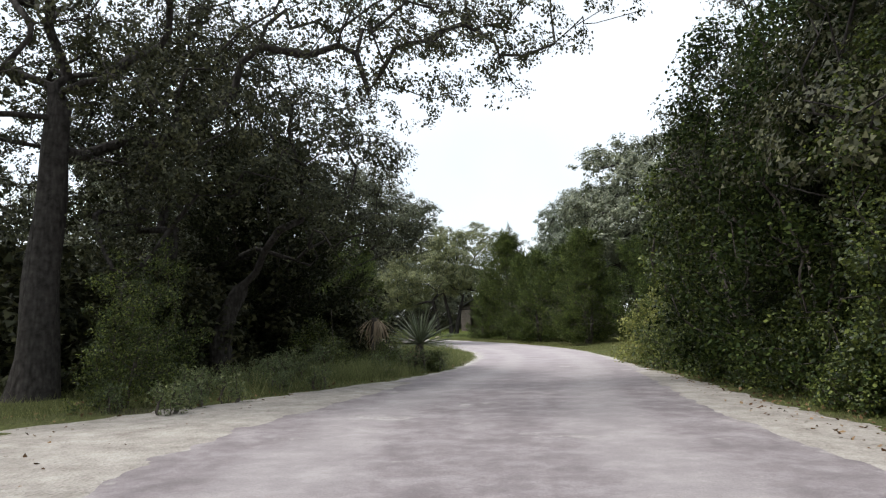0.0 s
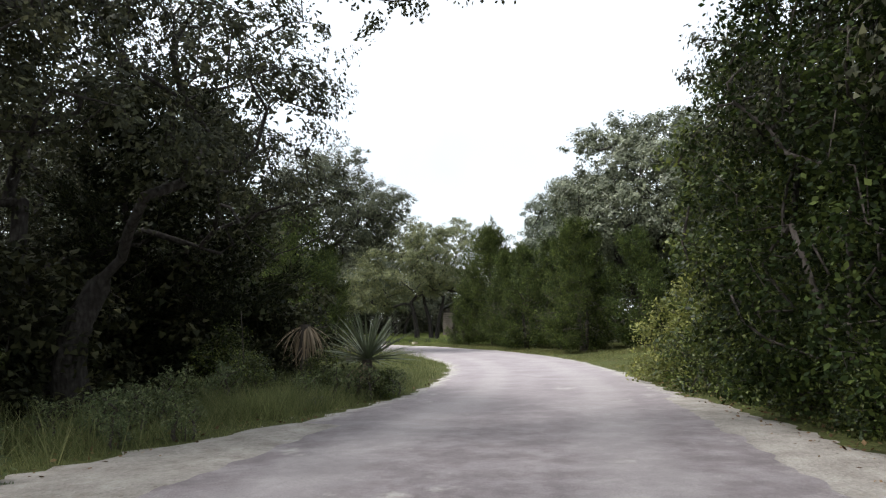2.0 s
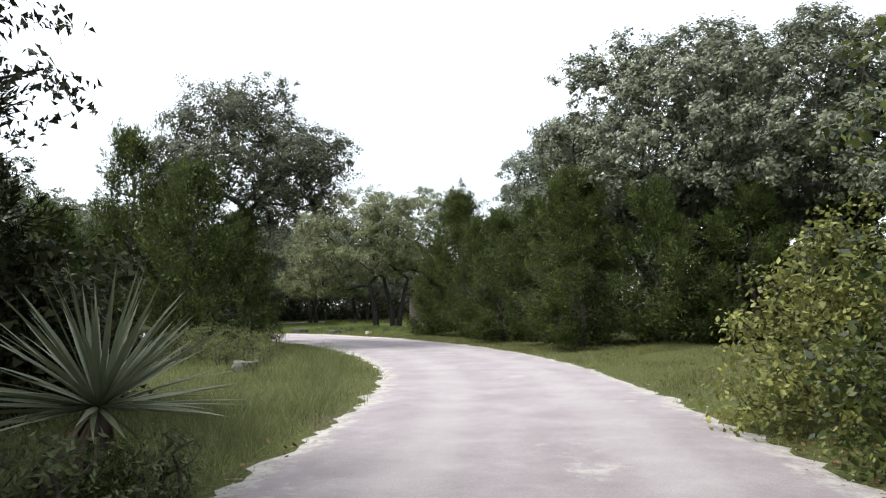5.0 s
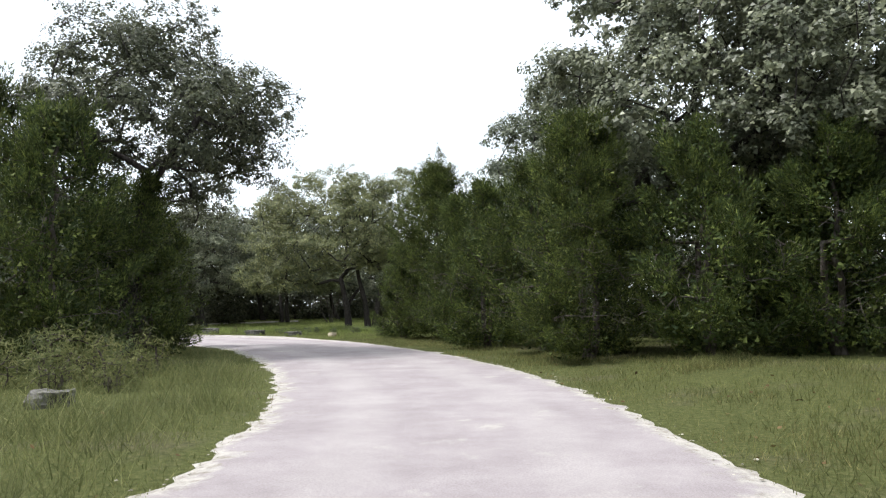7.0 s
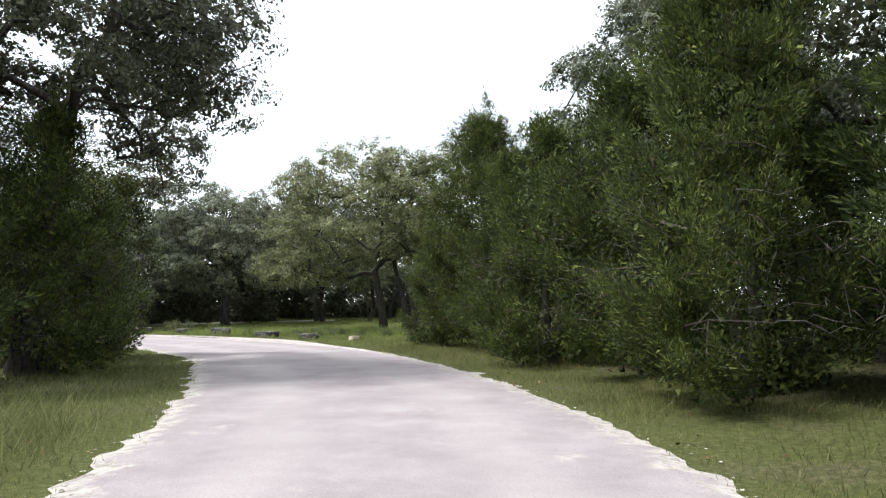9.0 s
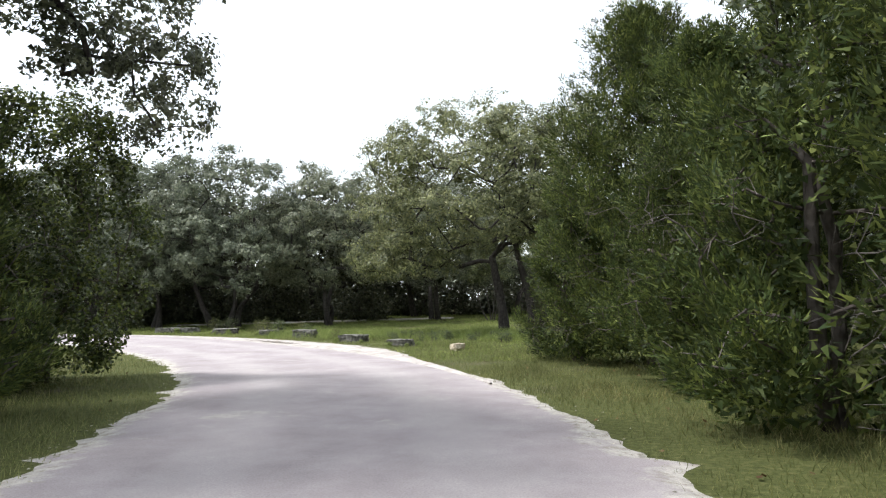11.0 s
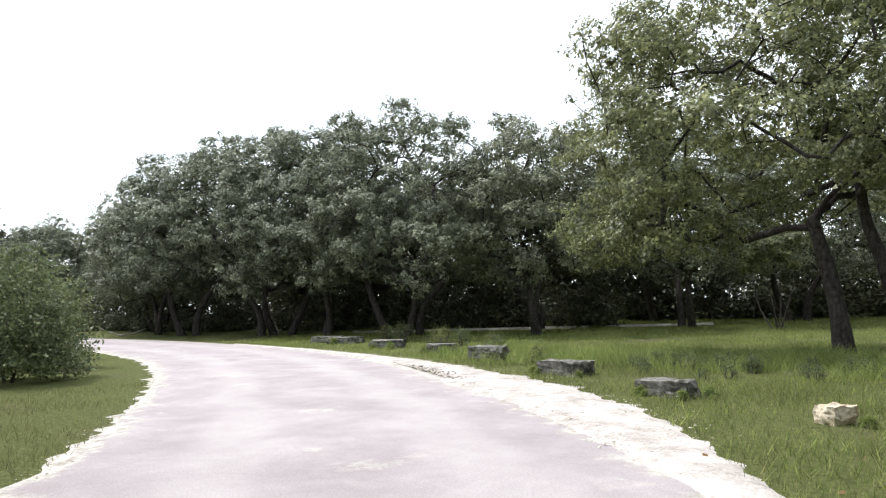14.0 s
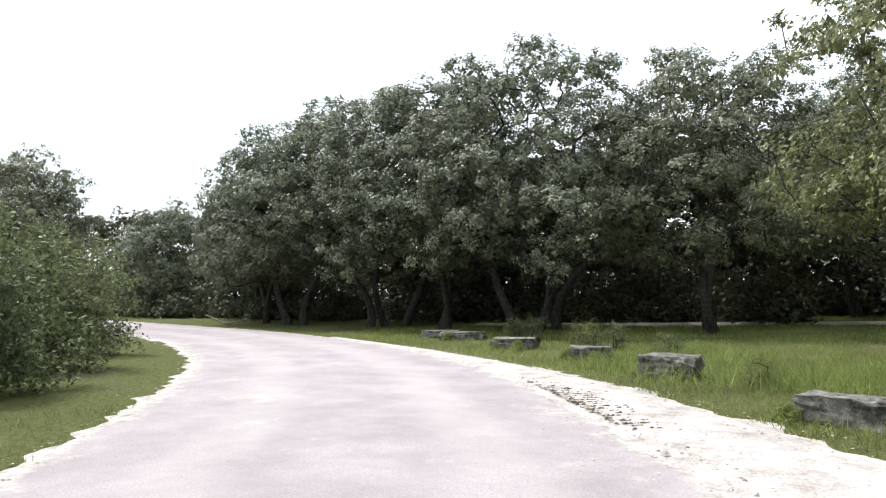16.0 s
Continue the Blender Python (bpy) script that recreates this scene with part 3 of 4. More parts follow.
ground = tagged(new("ground", mesh_from("ground", gv.tolist(), gf, GROUND, True)), "uneven olive-green grass and bare soil beside the road", "ground", kind="structure")

# the road sheet: crowned, its edges running out unevenly into the verge
us = np.concatenate([[-1.12, -1.0, -0.93, -0.86], np.linspace(-0.75, 0.75, 9), [0.86, 0.93, 1.0, 1.12]])
rv, ra = [], []
for k, (cx, cy, hw) in enumerate(line):
    for u in us:
        w = hw * u
        wob = 0.0
        if abs(u) > 0.8:
            s = 9 if u > 0 else -9
            wob = 0.26 * noise.noise((cx * 0.8 + s, cy * 0.8, 0)) + 0.24 * noise.noise((cx * 2.3 + s, cy * 2.3, 5)) + 0.12 * noise.noise((cx * 6.1 + s, cy * 6.1, 2))
        x, y = cx + side[k, 0] * (w + math.copysign(wob, u)), cy + side[k, 1] * (w + math.copysign(wob, u))
        z = float(ground_z(x, y)) + 0.03 - 0.05 * max(0, abs(u) - 0.9) / 0.22 + 0.006 * noise.noise((x * 2, y * 2, 1))
        rv.append((x, y, z))
        ra.append(abs(u))
m_ = len(us)
rf = [(k * m_ + i, k * m_ + i + 1, (k + 1) * m_ + i + 1, (k + 1) * m_ + i) for k in range(len(line) - 1) for i in range(m_ - 1)]
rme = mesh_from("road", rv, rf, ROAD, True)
att = rme.attributes.new("across", "FLOAT", "POINT")
att.data.foreach_set("value", ra)
tagged(new("road", rme), "narrow pale worn chip-seal road with chalky crumbling edges", "road", kind="structure")


GRAVEL_ROWS = []


def apron(name, label, spine, seed, mat=GRAVEL, lift=0.0):
    """A ragged gravel patch: rows of x, y and half width."""
    rows = catmull(spine, 0.2)
    GRAVEL_ROWS.append(rows[::3])
    t = unit(np.gradient(rows[:, :2], axis=0))
    sd = np.stack([t[:, 1], -t[:, 0]], 1)
    vs, fs, cols = [], [], 9
    for k, (cx, cy, hw) in enumerate(rows):
        for i in range(cols):
            u = -1 + 2 * i / (cols - 1)
            wob = min(1.0, hw * 3) * (0.45 * noise.noise((cx * 0.9 + seed + u * 4, cy * 0.9, 0)) + 0.34 * noise.noise((cx * 3 + u * 4, cy * 3, seed))) if abs(u) > 0.9 else 0
            w = hw * u + math.copysign(wob, u)
            x, y = cx + sd[k, 0] * w, cy + sd[k, 1] * w
            vs.append((x, y, float(ground_z(x, y)) + 0.018 + lift * (1 - u**4) - 0.03 * abs(u) ** 6 + 0.01 * noise.noise((x * 3, y * 3, 2))))
    fs = [(k * cols + i, k * cols + i + 1, (k + 1) * cols + i + 1, (k + 1) * cols + i) for k in range(len(rows) - 1) for i in range(cols - 1)]
    return tagged(new(name, mesh_from(name, vs, fs, mat, True)), label, "gravel", kind="structure")


SHOULDER = ((43.5, 0.02), (44.5, 0.03), (46.5, 0.12), (48.0, 0.22), (49.4, 0.38), (51.3, 0.66), (53.3, 0.82), (55.4, 0.78), (57.5, 0.62), (59.5, 0.4), (61.3, 0.26), (63.4, 0.16), (64.6, 0.08))
edge_rows = []
for y_, w_ in SHOULDER:
    k_ = int(np.abs(line[:, 1] - y_).argmin())
    c_ = line[k_, :2] + side[k_] * (line[k_, 2] - 0.1 + w_)
    edge_rows.append((c_[0], c_[1], w_))
apron("gravel_shoulder", "white limestone gravel shoulder along the outside of the bend", edge_rows, 3, lift=0.03)
apron("gravel_pullout", "chalky gravel pull-out widening the road's inner edge", [(-4.2, -12, 1.5), (-4.2, -6, 1.6), (-4.2, 0, 1.8), (-4.0, 5, 1.9), (-3.5, 8.3, 1.6), (-2.2, 11.4, 1.0), (-0.9, 14.6, 0.5), (0.1, 17, 0.35)], 8, DUST, lift=0.025)
apron("gravel_edge", "dusty crumbled edge below the roadside thicket", [(4.2, -12, 0.9), (4.1, -4, 0.9), (4.0, 4, 0.8), (4.0, 9, 0.7), (4.35, 13, 0.55), (4.75, 17, 0.4), (5.1, 21, 0.2)], 21, DUST, lift=0.02)
# ---- trees and shrubs ----
GREY_OAK = "spreading live oak with grey-green leaves and dark limbs"
near_oak = live_oak(11, 9.5, 4.6, 0.36, 5.2, "large live oak by the road with limbs reaching over it", OAK_LEAF_BROWN_SHADED, ((0, 0, 0.15, 0.2),), lobes=32, clumps=32, leaves=48, size=0.076, crown_low=0.36, bow=0.03,
                    # high lobes at negative y: canopy added out of view to shade the verge
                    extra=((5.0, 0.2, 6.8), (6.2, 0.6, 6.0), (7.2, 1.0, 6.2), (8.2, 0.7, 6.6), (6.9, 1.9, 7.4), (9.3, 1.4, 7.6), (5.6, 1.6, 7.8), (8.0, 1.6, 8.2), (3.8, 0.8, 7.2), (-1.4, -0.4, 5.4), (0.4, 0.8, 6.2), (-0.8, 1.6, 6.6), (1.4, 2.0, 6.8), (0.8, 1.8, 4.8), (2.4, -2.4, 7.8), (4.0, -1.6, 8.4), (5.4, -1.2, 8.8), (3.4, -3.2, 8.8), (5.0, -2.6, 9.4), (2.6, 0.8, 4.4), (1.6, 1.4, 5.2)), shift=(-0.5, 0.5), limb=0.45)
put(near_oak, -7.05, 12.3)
left_oak = live_oak(12, 8.6, 4.4, 0.27, 2.0, "live oak with low sweeping limbs at the wood's edge, leaves darkened for shade", OAK_LEAF_BROWN_SHADED, ((0, 0, 0.4, -0.3), (-0.9, 0.5, -0.6, 0.3)), lobes=46, clumps=28, leaves=40, size=0.086, crown_low=0.16, limb=0.6, inner=2400, dense=45, heart_size=0.13, far=True, lobe_r=1.15)
put(left_oak, -5.0, 16.4)
put(left_oak, -7.6, 22.6, 100, 0.8, 0.85)
put(left_oak, 9.0, 14.6, 250, 0.95, 1.12, "tall live oak rising from the roadside thicket, leaves darkened for shade")
put(left_oak, 8.6, 8.8, 120, 1.0, 1.1, "live oak arching over the roadside thicket, leaves darkened for shade")
skyline_oak = live_oak(13, 10.5, 3.3, 0.3, 5.0, "tall live oak standing above the cedars", OAK_LEAF_MID, ((0, 0, 0.5, 0.2),), lobes=36, clumps=28, leaves=46, size=0.105, crown_low=0.4, inner=2000, dense=110, heart_size=0.14, limb=0.5, shift=(0.3, 0), far=True, lobe_r=1.1,
                       extra=((3.6, -0.7, 6.4), (3.8, -1.4, 7.4), (3.0, -2.4, 6.9), (3.9, 0.3, 7.2), (3.4, 0.9, 5.9), (0.6, 2.9, 5.4), (1.1, 4.6, 5.6), (0.5, 5.3, 5.0), (0.9, 4.0, 6.6), (1.1, 2.6, 7.4)))
put(skyline_oak, -5.1, 40.6)
field_oak = live_oak(14, 10.3, 4.8, 0.22, 3.2, "big live oak with a leaning trunk and one low outstretched limb", OAK_LEAF_WARM, ((0, 0, -0.5, 0.2),), lobes=48, clumps=30, leaves=48, size=0.105, inner=1800, dense=50, heart_size=0.17, crown_low=0.22, bow=0.08, shift=(-1.2, -0.4), far=True, lobe_r=1.1, limb=0.6,
                     extra=((-5.6, 0.0, 2.9), (-6.2, 0.4, 3.3), (-4.6, -1.2, 3.2), (-5.4, 1.0, 4.0), (-3.6, -1.8, 2.9), (-2.8, 0.4, 3.1), (-4.4, 0.2, 4.8), (-4.5, -1.5, 7.6), (-3.9, -1.2, 8.4), (-3.9, 0.2, 7.0)))
put(field_oak, -0.45, 64.1)
twin_oak = live_oak(15, 10.8, 4.6, 0.2, 3.0, "live oak with two thick dark trunks in the grass", OAK_LEAF_WARM, ((0, 0, -0.5, 0.2), (0.42, 0.1, 0.55, 0.4)), lobes=44, clumps=30, leaves=44, size=0.105, inner=1800, dense=50, heart_size=0.17, crown_low=0.24, shift=(1.6, 0.8), bow=0.08, far=True, lobe_r=1.1, limb=0.6)
put(twin_oak, 0.7, 64.4)

oak_a = live_oak(21, 10.2, 4.7, 0.16, 2.2, GREY_OAK, OAK_LEAF, ((0, 0, 0.5, -0.3), (-0.7, 0.3, -1.0, 0.2), (0.6, 0.5, 0.9, 0.4)), lobes=60, clumps=26, leaves=44, size=0.106, wide=0.7, dense=60, heart_size=0.19, crown_low=0.13, far=True, inner=1800, bow=0.2, lobe_r=1.05, clump_r=0.25, limb=0.65, under=-0.66)
oak_b = live_oak(22, 9.8, 4.4, 0.15, 2.1, GREY_OAK, OAK_LEAF, ((0, 0, -0.8, 0.2), (0.7, 0.2, 0.7, -0.3)), lobes=56, clumps=26, leaves=44, size=0.106, wide=0.7, dense=60, heart_size=0.19, crown_low=0.13, far=True, inner=1800, bow=0.2, lobe_r=1.05, clump_r=0.25, limb=0.65, under=-0.66)
oak_c = live_oak(23, 9.2, 4.1, 0.15, 2.2, GREY_OAK, OAK_LEAF, ((0, 0, 0.7, -0.3), (-0.5, 0.4, -0.6, 0.3)), lobes=52, clumps=26, leaves=44, size=0.106, wide=0.7, dense=60, heart_size=0.19, crown_low=0.13, far=True, inner=1800, bow=0.2, lobe_r=1.05, clump_r=0.25, limb=0.65, under=-0.66)
oak_d = live_oak(24, 9.3, 4.0, 0.2, 2.2, "live oak deep in the wood, leaves darkened for shade", OAK_LEAF_BROWN_SHADED, ((0, 0, 0.3, 0.3),), lobes=22, clumps=18, leaves=16, size=0.24, crown_low=0.1, far=True, inner=1500)
oak_e = live_oak(25, 9.8, 4.3, 0.2, 2.6, "grey-green live oak rising behind the roadside cedars", OAK_LEAF, ((0, 0, 0.3, 0.2), (0.5, 0.6, 0.8, 0.6)), lobes=54, clumps=28, leaves=42, size=0.108, wide=0.7, crown_low=0.2, far=True, inner=1800, bow=0.12, lobe_r=1.05, clump_r=0.25, dense=80, heart_size=0.16, limb=0.6)
oak_f = live_oak(26, 9.4, 4.2, 0.2, 2.2, "grey-green live oak half hidden in the woods", OAK_LEAF, ((0, 0, 0.3, 0.2),), lobes=28, clumps=22, leaves=18, size=0.19, crown_low=0.12, far=True, inner=1500, lobe_r=1.2)
OAKS = {"a": oak_a, "b": oak_b, "c": oak_c, "d": oak_d, "e": oak_e, "f": oak_f}
# the wood beyond the bend
OAK_ROWS_A = (
    ("a", -17.6, 71.8, 20, 1.08), ("b", -22.2, 72.2, 130, 1.12), ("a", -26.4, 73.0, 215, 1.13), ("b", -12.2, 73.9, 290, 1.03), ("c", -31.6, 72.4, 60, 1.25), ("c", -35.6, 73.0, 190, 1.0), ("b", -7.2, 79.5, 300, 1.08),
    ("d", -22.0, 79.0, 250, 1.05), ("d", -28.5, 79.5, 10, 1.1), ("c", -38.6, 76.0, 80, 0.95), ("d", -15.6, 80.0, 90, 1.05), ("c", -2.2, 85.0, 30, 1.15),
    ("d", -10.0, 86.0, 170, 1.15), ("c", -43.0, 77.5, 220, 0.95), ("f", -51.0, 81.0, 320, 1.0), ("f", -60.0, 80.0, 100, 1.0),
)
OAK_ROWS_B = (
    ("d", -35.5, 82.0, 140, 0.95), ("c", -36.0, 60.5, 45, 0.86), ("b", -42.5, 62.0, 150, 0.92), ("d", -50.0, 63.2, 250, 0.85), ("c", -55.0, 77.5, 15, 1.0),
    ("d", -66.0, 79.0, 15, 1.1),
)
# behind the cedars and beside the field
OAK_ROWS_C = (
    ("e", 14.6, 35.0, 230, 1.12), ("e", 11.5, 38.0, 75, 1.2), ("e", 10.6, 47.2, 190, 1.1), ("f", 17.0, 34.0, 20, 1.05), ("d", 17.5, 43.0, 310, 1.05),
    ("f", 10.5, 57.0, 110, 1.1), ("f", 16.5, 53.0, 0, 1.05), ("f", 12.0, 66.0, 60, 1.0), ("d", 10.5, 88.0, 240, 1.0), ("f", 15.0, 76.0, 280, 1.05),
    ("d", 3.0, 92.0, 30, 1.0), ("d", -20.5, 88.0, 70, 1.2), ("d", -28.0, 86.0, 190, 1.2), ("d", -34.5, 88.0, 300, 1.2), ("d", -14.0, 92.0, 20, 1.3),
)
# the wood left of the first stretch, plus unseen oaks around its start
OAK_ROWS_D = (
    ("d", -13.0, 18.0, 40, 0.7), ("f", -11.5, 25.5, 130, 0.9), ("f", -15.5, 11.0, 75, 0.6), ("f", -13.0, 31.5, 220, 0.85), ("f", -13.5, 38.5, 85, 0.8),
    # the d oaks below y = 4 stand mostly out of view, added for shade
    ("f", -14.5, 46.5, 170, 0.8), ("f", -20.5, 48.5, 20, 0.8), ("d", -9.4, 3.6, 20, 0.9), ("d", -8.5, -4.0, 120, 1.0), ("d", 9.4, 3.4, 60, 1.05),
    ("d", 8.8, -4.5, 200, 1.0), ("d", 11.0, 10.6, 20, 1.1),
)
# the thicket right of the first stretch
OAK_ROWS_E = (
    ("f", 12.0, 17.5, 100, 0.85), ("d", 13.0, 10.5, 0, 0.85), ("f", 12.0, 4.0, 200, 0.85), ("f", 14.5, 24.5, 15, 0.85),
)
for kind, x, y, turn, s in OAK_ROWS_A + OAK_ROWS_B + OAK_ROWS_C + OAK_ROWS_D + OAK_ROWS_E:
    put(OAKS[kind], x, y, turn, s)

CEDAR = "dense green cedar with feathery sprays down to the grass"
cedar_a = cedar(31, 5.4, 2.15, CEDAR, limbs=110, plumes=6, leaves=46, size=0.095, reach=0.54)
cedar_b = cedar(32, 4.5, 2.05, CEDAR, limbs=105, plumes=6, leaves=48, size=0.09, reach=0.54)
cedar_c = cedar(33, 7.2, 2.4, CEDAR, limbs=260, plumes=7, leaves=74, size=0.068, reach=0.5, twigs=40, core_n=260)
cedar_d = cedar(35, 5.0, 2.1, CEDAR, limbs=80, plumes=6, leaves=22, size=0.14, twigs=8, reach=0.56)
cedar_e = cedar(36, 5.8, 2.25, CEDAR, limbs=200, plumes=7, leaves=70, size=0.07, reach=0.5, twigs=34, core_n=200)
juniper = cedar(34, 8.6, 2.5, "tall juniper crowding the wood's edge, sprays darkened for shade", limbs=150, plumes=8, leaves=24, leaf=JUNIPER_SHADED, size=0.13, core_n=150, twigs=14)
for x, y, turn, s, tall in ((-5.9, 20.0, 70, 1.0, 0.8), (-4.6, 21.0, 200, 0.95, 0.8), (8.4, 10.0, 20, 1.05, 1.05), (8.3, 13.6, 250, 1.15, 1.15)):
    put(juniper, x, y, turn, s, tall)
RIGHT_CEDARS = (
    (cedar_e, 7.1, 35.6, 0, 1.0), (cedar_b, 9.3, 33.9, 60, 1.06), (cedar_b, 11.7, 33.2, 170, 1.0), (cedar_a, 5.7, 42.0, 200, 0.98), (cedar_e, 5.2, 45.4, 200, 0.95),
    (cedar_a, 6.8, 39.2, 300, 0.98), (cedar_c, 4.4, 48.9, 0, 1.04), (cedar_d, 9.4, 7.4, 60, 1.4), (cedar_b, 3.0, 49.9, 130, 0.82), (cedar_d, 12.6, 36.0, 10, 0.95),
    (cedar_a, 7.4, 51.5, 200, 1.2), (cedar_d, 15.0, 33.4, 10, 0.95), (cedar_b, 8.0, 44.0, 40, 0.9),
)
LEFT_CEDARS = (
    (cedar_a, -5.3, 36.5, 120, 1.0, 1.18), (cedar_a, -4.7, 40.6, 40, 0.98, 0.98), (cedar_a, -8.0, 38.6, 250, 1.1, 1.45), (cedar_d, -9.6, 36.6, 300, 1.0), (cedar_b, -6.9, 43.6, 10, 0.95),
    (cedar_d, -11.6, 40.0, 200, 1.05),
)
for src, x, y, turn, s, *tall in RIGHT_CEDARS + LEFT_CEDARS:
    put(src, x, y, turn, s, *tall)

hedge = shrub(41, 3.1, 1.6, "rounded grey-green bush crowding the inside of the bend", SHRUB_LEAF, 0.09, 250, 52, clump_r=0.3)
leafy = shrub(42, 5.0, 1.7, "tall leafy bright-green thicket shrub", BROAD_LEAF, 0.085, 190, 56, clump_r=0.34)
sapling = shrub(46, 6.2, 1.5, "tall sapling with light-green hanging leaves", BROAD_LEAF, 0.08, 230, 70, clump_r=0.4, wide=0.7, upright=True)
shade_tree = shrub(49, 6.4, 1.6, "leafy understorey tree, deep shade put into its leaf colour", SHADE_LEAF, 0.08, 300, 56, clump_r=0.38, wide=0.65, name="understorey_tree", upright=True)
thicket = shrub(47, 5.6, 1.9, "dense dark-green leafy thicket tree", BROAD_LEAF, 0.085, 440, 60, clump_r=0.36, wide=0.7, upright=True)
yellow_bush = shrub(48, 2.7, 1.5, "yellow-green rounded bush leaning to the road", YELLOW_LEAF, 0.075, 200, 56, clump_r=0.3, wide=0.6, low=0.05)
low_bush = shrub(43, 1.7, 1.0, "low leafy bush at the road's edge", BROAD_LEAF, 0.065, 70, 90)
SHRUB_ROWS = (
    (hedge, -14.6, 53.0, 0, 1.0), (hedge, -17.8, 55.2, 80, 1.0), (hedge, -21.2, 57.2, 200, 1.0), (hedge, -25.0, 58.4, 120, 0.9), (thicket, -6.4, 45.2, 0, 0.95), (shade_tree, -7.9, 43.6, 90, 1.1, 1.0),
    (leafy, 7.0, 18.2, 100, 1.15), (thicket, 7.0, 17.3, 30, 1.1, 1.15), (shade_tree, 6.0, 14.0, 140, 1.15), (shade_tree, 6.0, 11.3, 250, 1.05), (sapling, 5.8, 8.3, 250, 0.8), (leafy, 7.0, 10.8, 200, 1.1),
    (leafy, 8.4, 20.2, 30, 1.0), (leafy, -4.8, 10.8, 60, 0.5), (leafy, -5.3, 12.9, 160, 0.6), (leafy, 7.0, 14.6, 300, 1.1),
)
BUSH_ROWS = (
    (leafy, 9.5, 7.0, 300, 1.1), (yellow_bush, 6.4, 20.6, 0, 1.0), (low_bush, 5.7, 17.8, 90, 1.0), (low_bush, 5.9, 14.8, 180, 1.0), (low_bush, 5.9, 11.6, 30, 1.1),
    (low_bush, 6.0, 8.5, 100, 1.2), (low_bush, 5.5, 9.4, 200, 0.8), (low_bush, 5.7, 12.9, 310, 0.85), (low_bush, 6.6, 7.2, 30, 1.35), (low_bush, 6.0, 16.2, 250, 0.9),
    (low_bush, -1.5, 17.7, 60, 0.55), (low_bush, -2.6, 17.6, 200, 0.6), (low_bush, -3.4, 19.2, 160, 0.9), (low_bush, -0.3, 18.0, 10, 0.35),
)
for src, x, y, turn, s, *tall in SHRUB_ROWS + BUSH_ROWS:
    put(src, x, y, turn, s, *tall)

# dark brush filling the woods behind the first trunks; near_brush's colour includes shade
brush = shrub(44, 3.6, 2.2, "dark tangled brush under the trees", OAK_LEAF_MID, 0.22, 56, 38, wide=0.8, clump_r=0.62, name="brush_thicket", low=0.02, far=True)
near_brush = shrub(45, 3.2, 1.9, "tangled brush at the wood's edge, leaves darkened for shade", OAK_LEAF_SHADED, 0.17, 130, 32, wide=0.75, clump_r=0.42, name="brush_thicket", low=0.02, far=True)
spots = random.Random(5)
FAR_BRUSH = (
    (brush, -66, 84, -30, 79, 11, 1.0, 1.3), (brush, -36, 79, -14, 86, 9, 1.1, 1.5), (brush, -30, 77.5, -10, 80, 9, 0.8, 1.0), (brush, -40, 88, 14, 96, 14, 1.5, 2.0), (brush, -14, 88, 6, 91, 7, 1.1, 1.4),
    (brush, 9, 88, 15, 70, 6, 1.0, 1.4), (brush, 13, 66, 13, 54, 5, 0.9, 1.2), (brush, 14, 50, 15, 38, 5, 0.9, 1.2), (brush, 10.5, 43.5, 16, 37, 4, 0.7, 0.9),
)
FIELD_BRUSH = (
    (brush, -10, 25, -13, 36, 6, 0.8, 1.1), (brush, -13, 8, -14, 24, 5, 0.9, 1.2), (brush, -31, 56, -60, 61.5, 9, 0.8, 1.1), (brush, -16, 44, -30, 53, 6, 0.7, 1.0), (brush, 11.5, 6, 12, 25, 5, 0.9, 1.2),
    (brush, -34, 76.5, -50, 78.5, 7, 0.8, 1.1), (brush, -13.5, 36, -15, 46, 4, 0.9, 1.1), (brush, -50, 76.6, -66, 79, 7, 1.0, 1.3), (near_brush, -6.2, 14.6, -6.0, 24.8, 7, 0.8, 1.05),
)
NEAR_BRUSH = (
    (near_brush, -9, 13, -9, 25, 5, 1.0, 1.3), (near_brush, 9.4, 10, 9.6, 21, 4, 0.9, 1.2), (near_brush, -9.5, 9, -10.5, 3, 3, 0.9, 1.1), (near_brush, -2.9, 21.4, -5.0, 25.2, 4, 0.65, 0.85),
)
for src, x0, y0, x1, y1, n, lo, hi in FAR_BRUSH + FIELD_BRUSH + NEAR_BRUSH:
    for k in range(n):
        u = (k + spots.uniform(0.2, 0.8)) / n
        put(src, x0 + (x1 - x0) * u + spots.uniform(-0.5, 0.5), y0 + (y1 - y0) * u + spots.uniform(-0.5, 0.5), spots.uniform(0, 360), spots.uniform(lo, hi))

# far woods closing the horizon all round
rng = np.random.default_rng(51)
ang = rng.uniform(0, 2 * math.pi, 1100)
dist = rng.uniform(62, 84, 1100)
cen = np.stack([-8 + 1.15 * dist * np.cos(ang), 38 + dist * np.sin(ang), rng.uniform(0.3, 1.0, 1100) ** 0.7 * (6.5 + 1.5 * np.sin(7 * ang) + np.sin(17 * ang))], 1)
cen = cen[road_gap(cen[:, 0], cen[:, 1]) > 3]
cen[:, 2] += ground_z(cen[:, 0], cen[:, 1])
far_q = leaf_tris(rng, cen, np.full(len(cen), 1.8), 42, 0.74, 0.58)
tagged(new("far_woods", tris_mesh("far_woods", far_q, OAK_LEAF)), "distant grey-green oak woods behind the field", "woods", kind="stuff")


